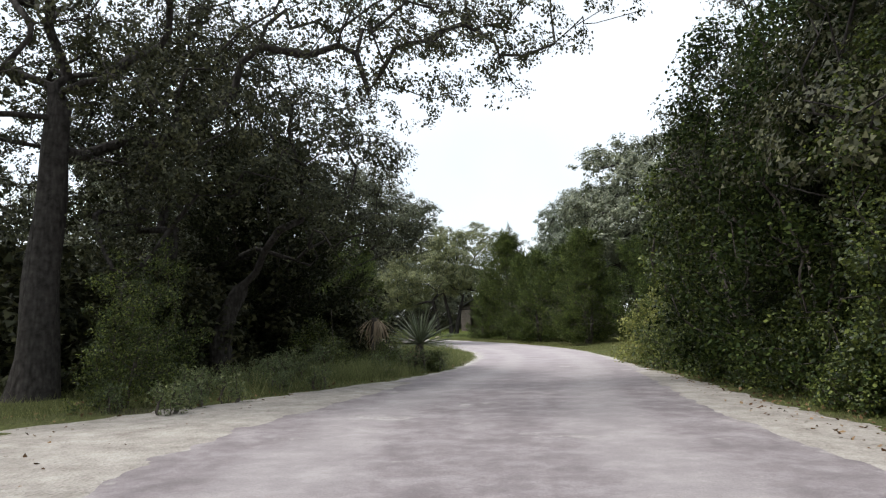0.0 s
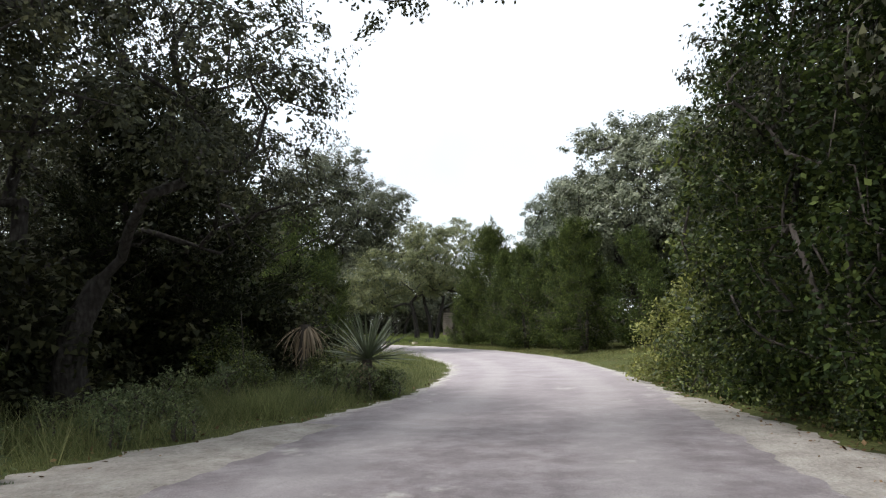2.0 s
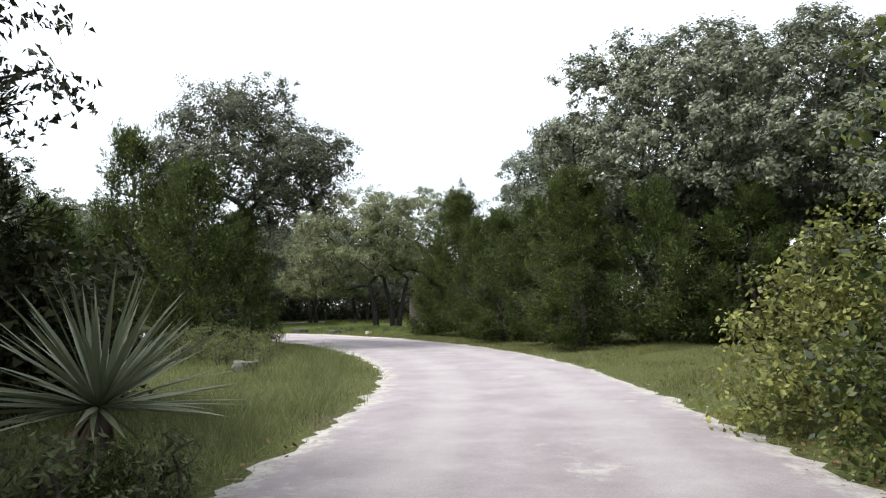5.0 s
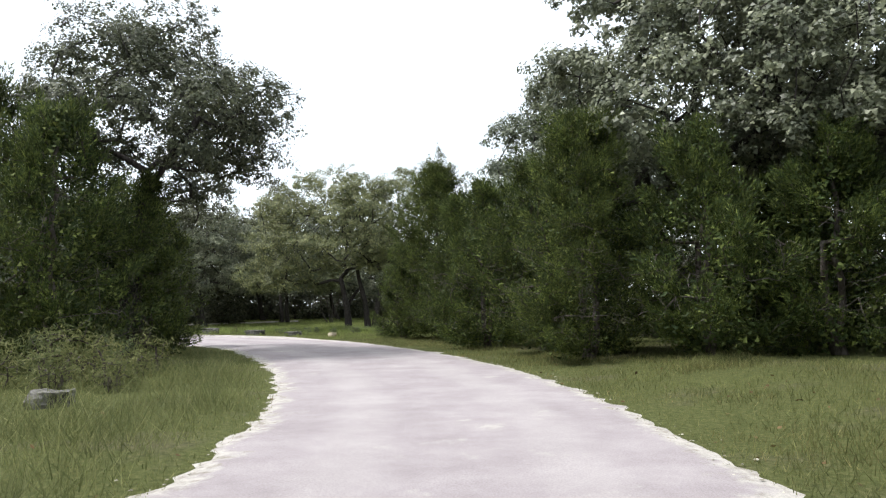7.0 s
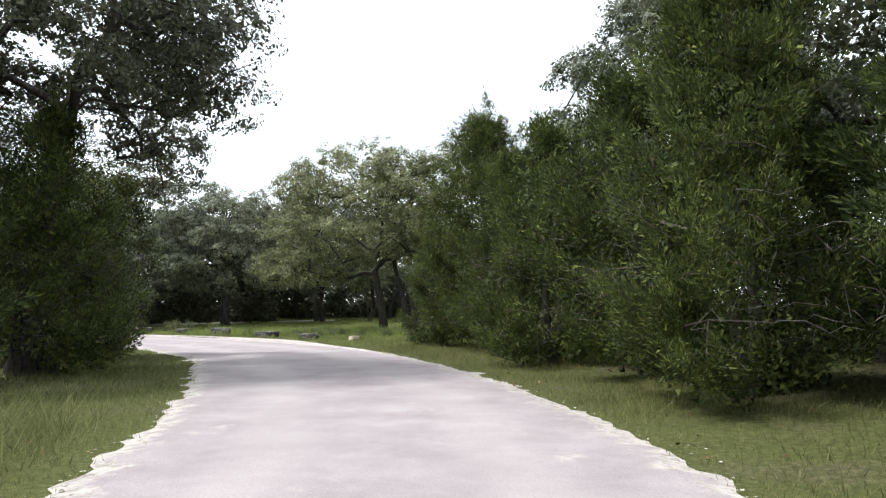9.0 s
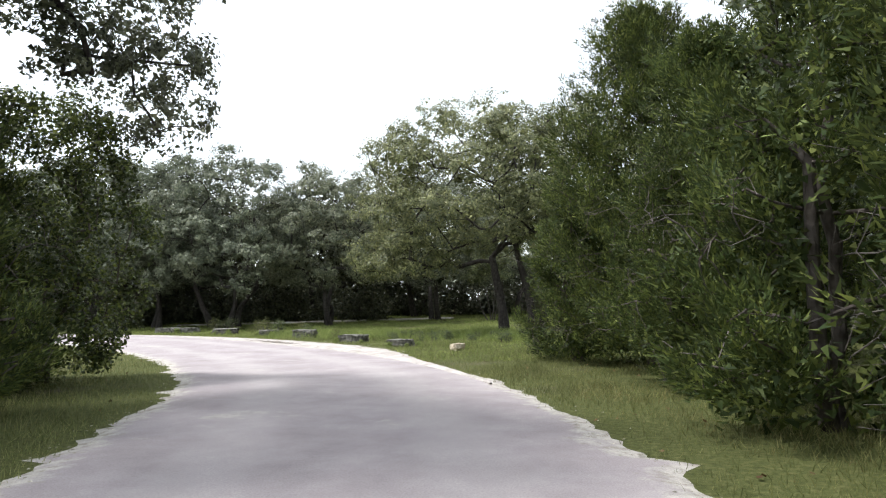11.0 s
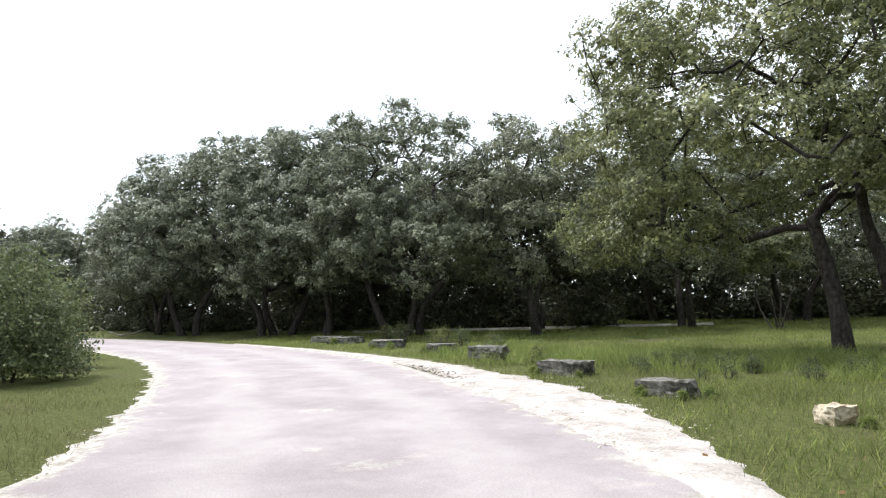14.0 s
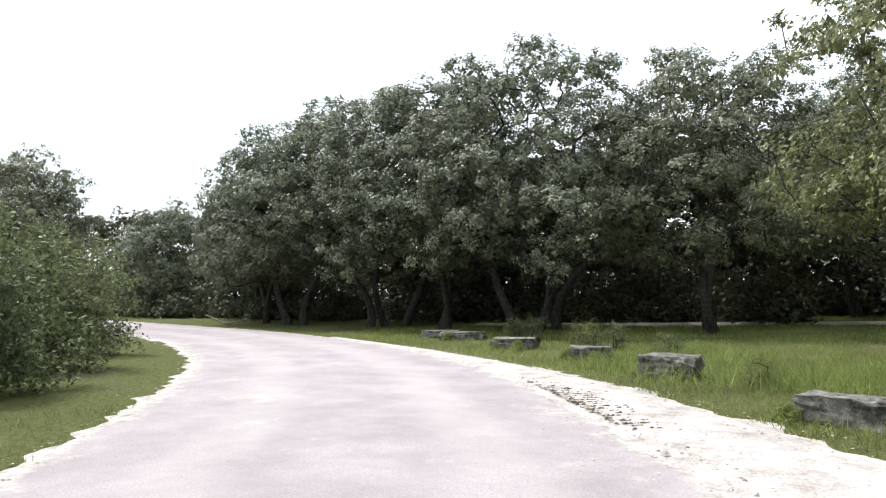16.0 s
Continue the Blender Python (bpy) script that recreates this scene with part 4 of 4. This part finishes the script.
# ---- grass ----
def grass(name, label, seed, n, box, near, tall, width, mat, patchy=0.45, keep=None):
    """Loose blades: n tries in a box, kept where the verge is grassy; near: metres from the road's edge."""
    rng = np.random.default_rng(seed)
    x, y = rng.uniform(box[0], box[2], n), rng.uniform(box[1], box[3], n)
    g = road_gap(x, y)
    pat = 0.5 + 0.5 * np.sin(1.3 * x + 0.7 * np.sin(0.9 * y)) * np.sin(1.1 * y + 0.8 * np.sin(1.7 * x))
    ok = (g > near[0] + 0.25 * rng.random(n)) & (g < near[1] * (0.6 + 0.4 * rng.random(n))) & (rng.random(n) < 1 - patchy + patchy * pat)
    ok[ok] = off_gravel(x[ok], y[ok])
    if keep is not None:
        ok &= keep(x, y)
    x, y, g, pat = x[ok], y[ok], g[ok], pat[ok]
    m = len(x)
    z = ground_z(x, y)
    h = rng.uniform(tall[0], tall[1], m) * (0.55 + 0.6 * pat) * np.clip(0.45 + g / 2.2, 0.45, 1)
    a = rng.uniform(0, 2 * math.pi, m)
    b = np.stack([np.cos(a), np.sin(a), np.zeros(m)], 1)
    lean = rng.normal(size=(m, 2)) * 0.6
    base = np.stack([x, y, z - 0.03], 1)
    w = width * rng.uniform(0.6, 1.3, m)[:, None]
    tip = base + np.stack([lean[:, 0] * h, lean[:, 1] * h, h + 0.03], 1)
    return tagged(new(name, tris_mesh(name, np.stack([base - b * w / 2, base + b * w / 2, tip], 1), mat)), label, "grass", kind="stuff")


gravel = np.concatenate(GRAVEL_ROWS)


def off_gravel(x, y):
    outp = np.ones(len(x), bool)
    for cx, cy, r in gravel:
        outp &= (x - cx) ** 2 + (y - cy) ** 2 > (r + 0.02) ** 2
    return outp


grass("verge_grass_left", "olive-green grass verge on the inside of the bends", 61, 220000, (-12, 9, 3, 60), (0.03, 6.5), (0.05, 0.18), 0.013, GRASS)
grass("verge_grass_right", "olive and straw-coloured grass verge in front of the cedars", 62, 190000, (1, 8, 13, 54), (0.03, 6.0), (0.05, 0.16), 0.013, GRASS, 0.6, lambda x, y: (y > 19) | (np.sin(5 * x + 3 * y) * np.sin(4 * y - 2 * x) > 0.25))
grass("field_grass", "lush green meadow grass around the rocks and oaks", 63, 250000, (-24, 50, 9, 88), (0.05, 40), (0.05, 0.17), 0.016, FIELD_GRASS, 0.4, lambda x, y: (y > 49.5 - 0.66 * (x + 2)))
grass("tall_weeds", "tall bright-green weeds growing across the meadow", 64, 60000, (-10, 56, 6, 66), (1.5, 14), (0.22, 0.42), 0.02, FIELD_GRASS, 0.95, lambda x, y: np.abs(y - 60.5 + 0.25 * x) < 2.2)
grass("yucca_grass", "lush tall green grass around the yuccas", 66, 26000, (-4.5, 15.2, 1.2, 23), (0.25, 4.5), (0.2, 0.5), 0.014, GRASS, 0.6)
STRAW = leaf_material("dry_grass_blades", (0.13, 0.115, 0.05), (0.25, 0.225, 0.1), (0.42, 0.38, 0.2), 0.4, 0.7, 0.1)
grass("dry_grass", "straw-coloured dry grass patches in the verge", 67, 60000, (3, 18, 12, 50), (0.1, 5.0), (0.04, 0.13), 0.012, STRAW, 0.98, lambda x, y: np.sin(0.9 * x + 1.3 * y) * np.sin(0.7 * y - 0.5 * x) > 0.1)
grass("tall_verge_grass", "long seeding grass below the wood's edge", 65, 30000, (-9, 12, 1.5, 36), (0.5, 4.5), (0.25, 0.6), 0.014, GRASS, 0.9)

rng = np.random.default_rng(71)
lx, ly = rng.uniform(-9, 8.5, 60000), rng.uniform(4, 52, 60000)
g = road_gap(lx, ly)
ok = ((g > 0.05) & (g < 3.5) & (rng.random(60000) < np.where(lx > 3, 0.5, 0.15) * np.where(ly < 22, 1.0, 0.06)))
pts = np.stack([lx[ok], ly[ok], ground_z(lx[ok], ly[ok]) + 0.035], 1)
LITTER = leaf_material("dead_leaves", (0.06, 0.035, 0.02), (0.17, 0.1, 0.06), (0.33, 0.22, 0.13), 0.05, 0.85, 0.1)
tagged(new("leaf_litter", quads_mesh("leaf_litter", leaf_quads(rng, pts, np.full(len(pts), 0.03), 1, 0.06, 0.04, up=1.2, out=0.1), LITTER)), "scattered brown dead leaves along the road's edges", "leaf litter", kind="stuff")


# ---- rocks ----
def rock(name, label, x, y, size, turn, seed, mat, flat=0.9, sink=0.12, group=""):
    """A weathered limestone block: a cut cube, chipped and pitted."""
    bm = bmesh.new()
    bmesh.ops.create_cube(bm, size=1.0)
    bmesh.ops.subdivide_edges(bm, edges=bm.edges[:], cuts=7, use_grid_fill=True)
    for v in bm.verts:
        c = v.co.copy()
        round_ = 1 - 0.16 * max(0, c.length - 0.5) ** 1.0
        n1 = noise.noise(c * 2.1 + Vector((seed, 0, 0)))
        n2 = noise.noise(c * 5.5 + Vector((0, seed, 0)))
        k = round_ + 0.09 * n1 + 0.06 * n2
        c = c + 0.1 * noise.noise_vector(c * 1.7 + Vector((0, 0, seed))) + 0.045 * noise.noise_vector(c * 6.0 + Vector((seed, 0, 0)))
        v.co = Vector((c.x * k * size[0], c.y * k * size[1], (c.z * (1 - (1 - flat) * abs(n1)) * (0.97 + 0.1 * n2) + 0.5 - sink) * size[2]))
    me = bpy.data.meshes.new(name)
    bm.to_mesh(me)
    bm.free()
    me.materials.append(mat)
    ob = new(name, me)
    ob.matrix_basis = pose(x, y, float(ground_z(x, y)), 0, 0, turn)
    return tagged(ob, label, "rock", group)


EDGE = "stone blocks along the meadow"
rock("limestone_block", "low rough grey limestone block sunk in grass", -2.6, 55.5, (0.76, 0.5, 0.38), -8, 1.3, WEATHERED, 0.8, 0.38, EDGE)
rock("limestone_block", "long flat-topped grey limestone block in the grass", -5.0, 58.0, (1.0, 0.55, 0.4), -6, 4.1, WEATHERED, 0.9, 0.32, EDGE)
rock("limestone_block", "square-cut grey limestone block beside the gravel", -8.1, 60.95, (0.9, 0.6, 0.4), 15, 7.7, WEATHERED, 0.97, 0.12, EDGE)
rock("limestone_block", "small flat pale limestone block", -10.75, 63.2, (0.85, 0.5, 0.32), 22, 9.2, WEATHERED, 0.95, 0.15, EDGE)
rock("limestone_block", "flat mossy limestone slab", -13.75, 64.85, (1.2, 0.7, 0.36), 25, 12.4, WEATHERED, 0.9, 0.2, EDGE)
rock("limestone_block", "long thin limestone slab at the wood's edge", -17.2, 67.1, (1.3, 0.7, 0.32), 28, 15.8, WEATHERED, 0.9, 0.2, EDGE)
rock("limestone_block", "long thin limestone slab at the wood's edge", -18.6, 67.7, (1.2, 0.7, 0.3), 20, 18.9, WEATHERED, 0.9, 0.2, EDGE)
rock("pale_rock", "freshly broken cream-coloured rock lying in the grass", -0.47, 53.75, (0.37, 0.27, 0.22), 52, 22.3, FRESH, 0.5, 0.08)
rock("grey_rock", "rounded grey stone half hidden in the verge grass", -2.05, 29.8, (0.55, 0.42, 0.34), 10, 25.1, WEATHERED, 0.7, 0.25)
rock("grey_rock", "small rounded stone beneath the yucca", -1.3, 16.9, (0.4, 0.3, 0.2), 40, 28.8, WEATHERED, 0.7, 0.25)
rock("grey_rock", "flat grey stone under the roadside bushes", 5.7, 10.4, (0.4, 0.3, 0.15), 70, 31.8, WEATHERED, 0.7, 0.2)


# ---- yuccas ----
def blade_mesh(name, length, width, sag, mat):
    """One sword leaf, folded along its middle, arching by sag."""
    vs, fs, n = [], [], 6
    for k in range(n + 1):
        u = k / n
        w = width * (0.7 + 0.6 * u if u < 0.5 else 2.0 * (1 - u)) / 2
        x, z = length * u * (1 - 0.25 * sag * u), -sag * length * u * u
        vs += [(x, -w, z + 0.35 * w), (x, 0, z), (x, w, z + 0.35 * w)]
    for k in range(n):
        for j in (0, 1):
            fs.append((3 * k + j, 3 * k + j + 1, 3 * k + j + 4, 3 * k + j + 3))
    return mesh_from(name, vs, fs, mat)


def yucca(x, y, height, label, fresh, dead, seed, scale=1.0):
    rng = random.Random(seed)
    plant = thing("yucca", label, "yucca", at=(x, y, float(ground_z(x, y))))
    vs, fs = [], []
    for k in range(7):
        r = 0.12 * (1.1 - 0.25 * k / 6)
        for j in range(9):
            w = 2 * math.pi * j / 9
            vs.append((r * math.cos(w) + 0.03 * math.sin(k), r * math.sin(w), -0.08 + (height + 0.08) * k / 6))
    fs = [(9 * k + j, 9 * k + (j + 1) % 9, 9 * k + 9 + (j + 1) % 9, 9 * k + 9 + j) for k in range(6) for j in range(9)]
    part("stalk", mesh_from("stalk", vs, fs, CEDAR_BARK, True), plant)
    green = [blade_mesh("leaf", 0.78 * scale, 0.046, s, YUCCA_LEAF) for s in (0.0, 0.04, 0.12)]
    brown = [blade_mesh("dead_leaf", 0.62 * scale, 0.036, s, YUCCA_DEAD) for s in (0.35, 0.6, 0.9)]
    for k in range(fresh):
        o = part("leaf", green[k % 3], plant)
        up = math.degrees(math.asin(min(0.98, -0.08 + 1.07 * (k + 0.5) / fresh)))
        o.matrix_basis = pose(0, 0, height, 0, -up, rng.uniform(0, 360)) @ Matrix.Diagonal((rng.uniform(0.8, 1.1), 1, 1, 1)) @ pose(0.03, 0, 0, rng.uniform(-30, 30))
    for k in range(dead):
        o = part("dead_leaf", brown[k % 3], plant)
        o.matrix_basis = pose(0, 0, height - 0.02, 0, rng.uniform(5, 78), rng.uniform(0, 360)) @ Matrix.Diagonal((rng.uniform(0.8, 1.15), 1, 1, 1))
    return plant


yucca(-0.62, 18.5, 0.68, "spiky green yucca rosette with a skirt of dead leaves", 120, 40, 3, 1.42)
yucca(-1.76, 18.3, 1.36, "dead brown yucca head with drooping dry leaves", 0, 95, 4, 1.2)


# ---- stone shelter at the far side of the meadow ----
def box_mesh(name, size, mat, seed=0, chip=0.0):
    bm = bmesh.new()
    bmesh.ops.create_cube(bm, size=1.0)
    for v in bm.verts:
        v.co = Vector((v.co.x * size[0], v.co.y * size[1], v.co.z * size[2]))
    bmesh.ops.bevel(bm, geom=bm.edges[:], offset=min(size) * 0.08, segments=1, affect="EDGES")
    rng = random.Random(seed)
    for v in bm.verts:
        v.co += Vector([rng.uniform(-chip, chip) for _ in range(3)])
    me = bpy.data.meshes.new(name)
    bm.to_mesh(me)
    bm.free()
    me.materials.append(mat)
    return me


def shelter(x, y, turn):
    """Five metres wide, gable to the road, an open doorway between stone piers."""
    hut = thing("stone_shelter", "small limestone picnic shelter with a dark shingled gable roof", "building", at=(x, y, float(ground_z(x, y))))
    hut.rotation_euler = (0, 0, radians(turn))
    stones = [box_mesh("stone", (w, 0.3, 0.2), MASONRY, k, 0.012) for k, w in enumerate((0.28, 0.36, 0.44, 0.52))]
    rng = random.Random(9)

    def wall(name, x0, x1, yy, z1, along_y=False):
        core = part(name, box_mesh(name, ((x1 - x0) - 0.06, 0.26, z1), DARKWOOD), hut, "mortared limestone wall")
        core.matrix_basis = pose(*((yy, (x0 + x1) / 2, z1 / 2) if along_y else ((x0 + x1) / 2, yy, z1 / 2)), 0, 0, 90 if along_y else 0)
        for row in range(int(z1 / 0.215)):
            u = -(x1 - x0) / 2
            while u < (x1 - x0) / 2 - 0.1:
                k = rng.randrange(4)
                w = (0.28, 0.36, 0.44, 0.52)[k]
                room = (x1 - x0) / 2 - u
                sc = min(1, room / w)
                o = part("stone", stones[k], core)
                o.matrix_basis = pose(u + w * sc / 2, rng.uniform(-0.025, 0.005), -z1 / 2 + 0.1075 + row * 0.215) @ Matrix.Diagonal((sc * 0.95, 1.0, 0.95, 1))
                u += w * sc
        return core

    wall("pier", 0.0, 0.95, 0, 2.55)
    wall("pier", 4.1, 5.0, 0, 2.55)
    wall("sill_wall", 2.0, 4.1, 0, 0.95)
    wall("side_wall", 0.15, 6.0, 0.0, 2.5, True)
    wall("side_wall", 0.15, 6.0, 5.0, 2.5, True)
    wall("back_wall", 0.2, 4.8, 6.0, 2.5)
    bm = bmesh.new()
    f = bm.faces.new([bm.verts.new(p) for p in ((0.05, 0, 0), (4.95, 0, 0), (2.5, 0, 1.45))])
    r = bmesh.ops.extrude_face_region(bm, geom=[f])
    bmesh.ops.translate(bm, vec=(0, 0.12, 0), verts=[g for g in r["geom"] if isinstance(g, bmesh.types.BMVert)])
    me = bpy.data.meshes.new("gable")
    bm.to_mesh(me)
    bm.free()
    me.materials.append(DARKWOOD)
    part("gable", me, hut, "weathered timber gable").location = (0, -0.05, 2.56)
    part("lintel", box_mesh("lintel", (5.2, 0.24, 0.22), DARKWOOD), hut).location = (2.5, 0, 2.66)
    for sx in (-1, 1):
        o = part("roof", box_mesh("roof", (3.35, 7.0, 0.12), SHINGLE), hut, "dark shingled roof slope")
        o.matrix_basis = pose(2.5 + sx * 1.42, 3.0, 3.42, 0, sx * 30, 0)
    return hut


shelter(2.05, 78.9, -12)

# ---- small trees, stump, fallen wood ----
stem_tree = live_oak(81, 4.6, 1.5, 0.035, 1.9, "small many-stemmed tree with pale bare stems", OAK_LEAF_WARM, ((0, 0, -0.65, 0.1), (0.1, 0.1, -0.25, -0.3), (0.15, 0, 0.15, 0.3), (0.25, 0, 0.6, 0.2)),
                     lobes=10, clumps=16, leaves=30, size=0.12, crown_low=0.42, bark=CEDAR_BARK, lobe_r=0.7, clump_r=0.3, inner=300, far=True, limb=0.6, name="small_tree")
put(stem_tree, -3.1, 77.6)


def bent_log(name, label, category, lines, r0, mat, at, turn=0):
    vs, fs = [], []
    for line_ in lines:
        P = catmull([line_[0], *line_, line_[-1]], 0.12)
        P = np.concatenate([P, [np.array(line_[-1], float)]])
        base = len(vs)
        for k, q in enumerate(P):
            a, b = P[max(k - 1, 0)], P[min(k + 1, len(P) - 1)]
            ax = unit(b - a)
            s = unit(np.cross(ax, [0.3, 0.9, 0.2]))
            t = np.cross(ax, s)
            r = r0 * (1 - 0.72 * k / len(P)) * (1 + 0.12 * math.sin(k * 1.3))
            vs += [q + r * (math.cos(w) * s + math.sin(w) * t) for w in np.arange(8) * math.pi / 4]
        fs += [(base + 8 * k + j, base + 8 * k + (j + 1) % 8, base + 8 * k + 8 + (j + 1) % 8, base + 8 * k + 8 + j) for k in range(len(P) - 1) for j in range(8)]
        fs += [tuple(range(base + len(P) * 8 - 8, base + len(P) * 8))]
    ob = new(name, mesh_from(name, vs, fs, mat, True))
    ob.matrix_basis = pose(at[0], at[1], float(ground_z(*at)), 0, 0, turn)
    return tagged(ob, label, category)


bent_log("tree_stump", "twisted dark stump with a broken prong at the wood's edge", "stump", (((0, 0, -0.1), (0.05, 0, 0.5), (-0.1, 0, 0.95), (0.02, 0, 1.35)), ((0.12, 0, -0.1), (0.22, 0.05, 0.4), (0.3, 0, 0.8), (0.22, 0, 1.15))), 0.2, OAK_BARK, (-13.4, 77.0))
bent_log("fallen_branch", "pale forked branch lying at the roadside", "branch", (((0, 0, 0.05), (-0.6, 0.1, 0.2), (-1.3, 0.1, 0.5)), ((-0.1, 0, 0.06), (0.6, 0, 0.15), (1.3, 0, 0.4))), 0.065, PALE_BARK, (-36.4, 71.2), 30)
bent_log("fallen_branch", "grey fallen branch leaning in the wood", "branch", (((0, 0, 0.05), (-0.5, 0, 1.1), (-1.0, 0.1, 2.3), (-1.9, 0.2, 3.6)),), 0.03, CEDAR_BARK, (-25.0, 71.8), 10)
bent_log("dead_stalk", "bare grey stalk standing in the verge", "stalk", (((0, 0, -0.05), (0.02, 0, 0.7), (-0.04, 0, 1.6)),), 0.014, CEDAR_BARK, (-2.75, 17.6))
bent_log("dead_stalk", "thin bare stalk among the brush", "stalk", (((0, 0, -0.05), (0.05, 0, 0.9), (0.02, 0.1, 1.7)),), 0.013, CEDAR_BARK, (-4.6, 22.0))
FOOTPATH = [(-26, 73.6, 0.2), (-22.5, 74.6, 0.22), (-18.5, 76.0, 0.22), (-14, 78.0, 0.22), (-9.5, 80.0, 0.22), (-6, 81.6, 0.22), (-3, 83.0, 0.2)]
apron("footpath", "thin pale footpath line along the back of the meadow", FOOTPATH, 14, lift=0.09)

# seeding stalks standing over the meadow and verge
weed = shrub(91, 0.75, 0.45, "clump of tall seeding weeds", SHRUB_LEAF, 0.07, 26, 26, wide=0.35, name="weed_clump", clump_r=0.16, low=0.2)
for x, y, turn, s in ((-11.6, 66.0, 0, 1.0), (-15.5, 68.5, 50, 1.1), (-16.3, 69.0, 90, 0.9), (-9.4, 64.2, 140, 0.8), (-4.2, 37.0, 20, 1.5), (-3.4, 35.6, 80, 1.2), (-4.8, 35.2, 200, 1.5), (-2.9, 17.2, 10, 1.1), (-1.0, 17.6, 120, 1.0), (-0.6, 17.8, 30, 1.0), (-0.2, 18.0, 200, 0.8), (-1.4, 17.9, 90, 0.9), (-1.5, 17.2, 250, 0.8), (-3.6, 16.8, 300, 1.1), (-0.1, 18.6, 30, 0.8)):
    put(weed, x, y, turn, s)


seed_weed = shrub(92, 0.8, 0.5, "clump of tall pale seeding grass weeds", GRASS, 0.11, 40, 22, wide=0.16, name="weed_clump", clump_r=0.2, low=0.15)
for x, y, turn, s in ((-2.6, 33.0, 10, 1.2), (-3.4, 33.8, 90, 1.4), (-2.0, 31.8, 160, 0.8), (-4.2, 34.4, 230, 1.5), (-3.2, 32.2, 300, 1.0), (-4.4, 32.6, 20, 1.3), (-2.4, 34.6, 70, 1.2), (-9.9, 64.9, 40, 0.7), (-12.6, 66.6, 140, 0.9), (-13.4, 67.4, 10, 0.8), (-16.8, 69.2, 200, 0.9), (-6.6, 60.4, 90, 0.6)):
    put(seed_weed, x, y, turn, s)

tuft = shrub(93, 0.34, 0.24, "tuft of long grass against a stone block", FIELD_GRASS, 0.16, 22, 26, wide=0.1, name="grass_tuft", clump_r=0.12, low=0.1)
for x, y, s in ((-2.9, 55.15, 0.8), (-2.3, 55.15, 0.6), (-4.6, 57.6, 0.6), (-5.55, 57.65, 0.9), (-8.55, 60.7, 0.6), (-11.1, 62.85, 1.1), (-10.4, 62.8, 1.0), (-14.1, 64.4, 1.2), (-13.4, 64.4, 1.2), (-17.4, 66.6, 1.2), (-0.15, 53.6, 0.6), (-2.0, 55.4, 0.8)):
    put(tuft, x, y, spots.uniform(0, 360), 0.72 * s)

# leafy weeds standing in the meadow before the oaks
for _ in range(46):
    x = spots.uniform(-4.5, 2.5)
    put(weed, x, 59.0 - 0.3 * x + spots.gauss(0, 0.9), spots.uniform(0, 360), spots.uniform(0.3, 0.6))

# weeds in the shade along the first verge
for _ in range(30):
    y = spots.uniform(9.5, 21)
    i = int(np.abs(line[:, 1] - y).argmin())
    off = spots.uniform(0.9, 3.4)
    x = line[i, 0] - line[i, 2] - off
    if y > 15 and x > -2.9:
        continue
    put(weed, x, y, spots.uniform(0, 360), spots.uniform(0.5, 1.0))

# ---- loose limestone crumbs along the edges ----
rng = np.random.default_rng(77)
k = rng.integers(60, len(line) - 240, 5200)
sgn = rng.choice([-1.0, 1.0], 5200)
offs = line[k, 2] + np.abs(rng.normal(size=5200)) * 0.22 - 0.12
pts = line[k, :2] + side[k] * (sgn * offs)[:, None]
shoulder = GRAVEL_ROWS[0]
j = rng.integers(12, len(shoulder) - 8, 3800)
pts = np.concatenate([pts, shoulder[j, :2] + rng.normal(size=(3800, 2)) * shoulder[j, 2:] * 0.6])
r = rng.uniform(0.006, 0.019, len(pts)) * np.where(rng.random(len(pts)) < 0.05, 1.8, 1.0)
zz = ground_z(pts[:, 0], pts[:, 1]) + np.where(np.arange(len(pts)) < 5200, 0.02, 0.042)
octa = np.array([(1, 0, 0), (0, 1, 0), (-1, 0, 0), (0, -1, 0), (0.2, 0.1, 0.42), (0, 0, -0.4)], float)
corner = octa[None] * r[:, None, None] * rng.uniform(0.6, 1.4, (len(pts), 6, 1)) + np.concatenate([pts, zz[:, None]], 1)[:, None]
tri = np.array([(0, 1, 4), (1, 2, 4), (2, 3, 4), (3, 0, 4)])
CRUMB = leaf_material("limestone_crumbs", (0.2, 0.18, 0.155), (0.4, 0.37, 0.335), (0.64, 0.61, 0.57), 0.0, 0.95, 0.1)
tagged(new("limestone_crumbs", tris_mesh("limestone_crumbs", corner[:, tri].reshape(-1, 3, 3), CRUMB)), "loose white limestone chips along the road's edges", "gravel", kind="stuff")

# broken asphalt where the seal crumbles into the shoulder
rng = np.random.default_rng(79)
k_ = int(np.abs(line[:, 1] - 55.6).argmin())
k = np.clip(k_ + (rng.normal(size=420) * 6).astype(int), 0, len(line) - 1)
pts = line[k, :2] + side[k] * (line[k, 2] + 0.12 + np.abs(rng.normal(size=420)) * 0.22)[:, None]
r = rng.uniform(0.012, 0.04, 420)
corner = octa[None] * r[:, None, None] * rng.uniform(0.6, 1.4, (420, 6, 1)) + np.concatenate([pts, ground_z(pts[:, 0], pts[:, 1])[:, None] + 0.045], 1)[:, None]
ASPHALT = leaf_material("asphalt_crumbs", (0.04, 0.037, 0.035), (0.11, 0.1, 0.096), (0.4, 0.37, 0.34), 0.0, 0.95, 0.1)
tagged(new("asphalt_crumbs", tris_mesh("asphalt_crumbs", corner[:, tri].reshape(-1, 3, 3), ASPHALT)), "dark broken asphalt chunks at the seal's crumbled edge", "rubble", kind="stuff")
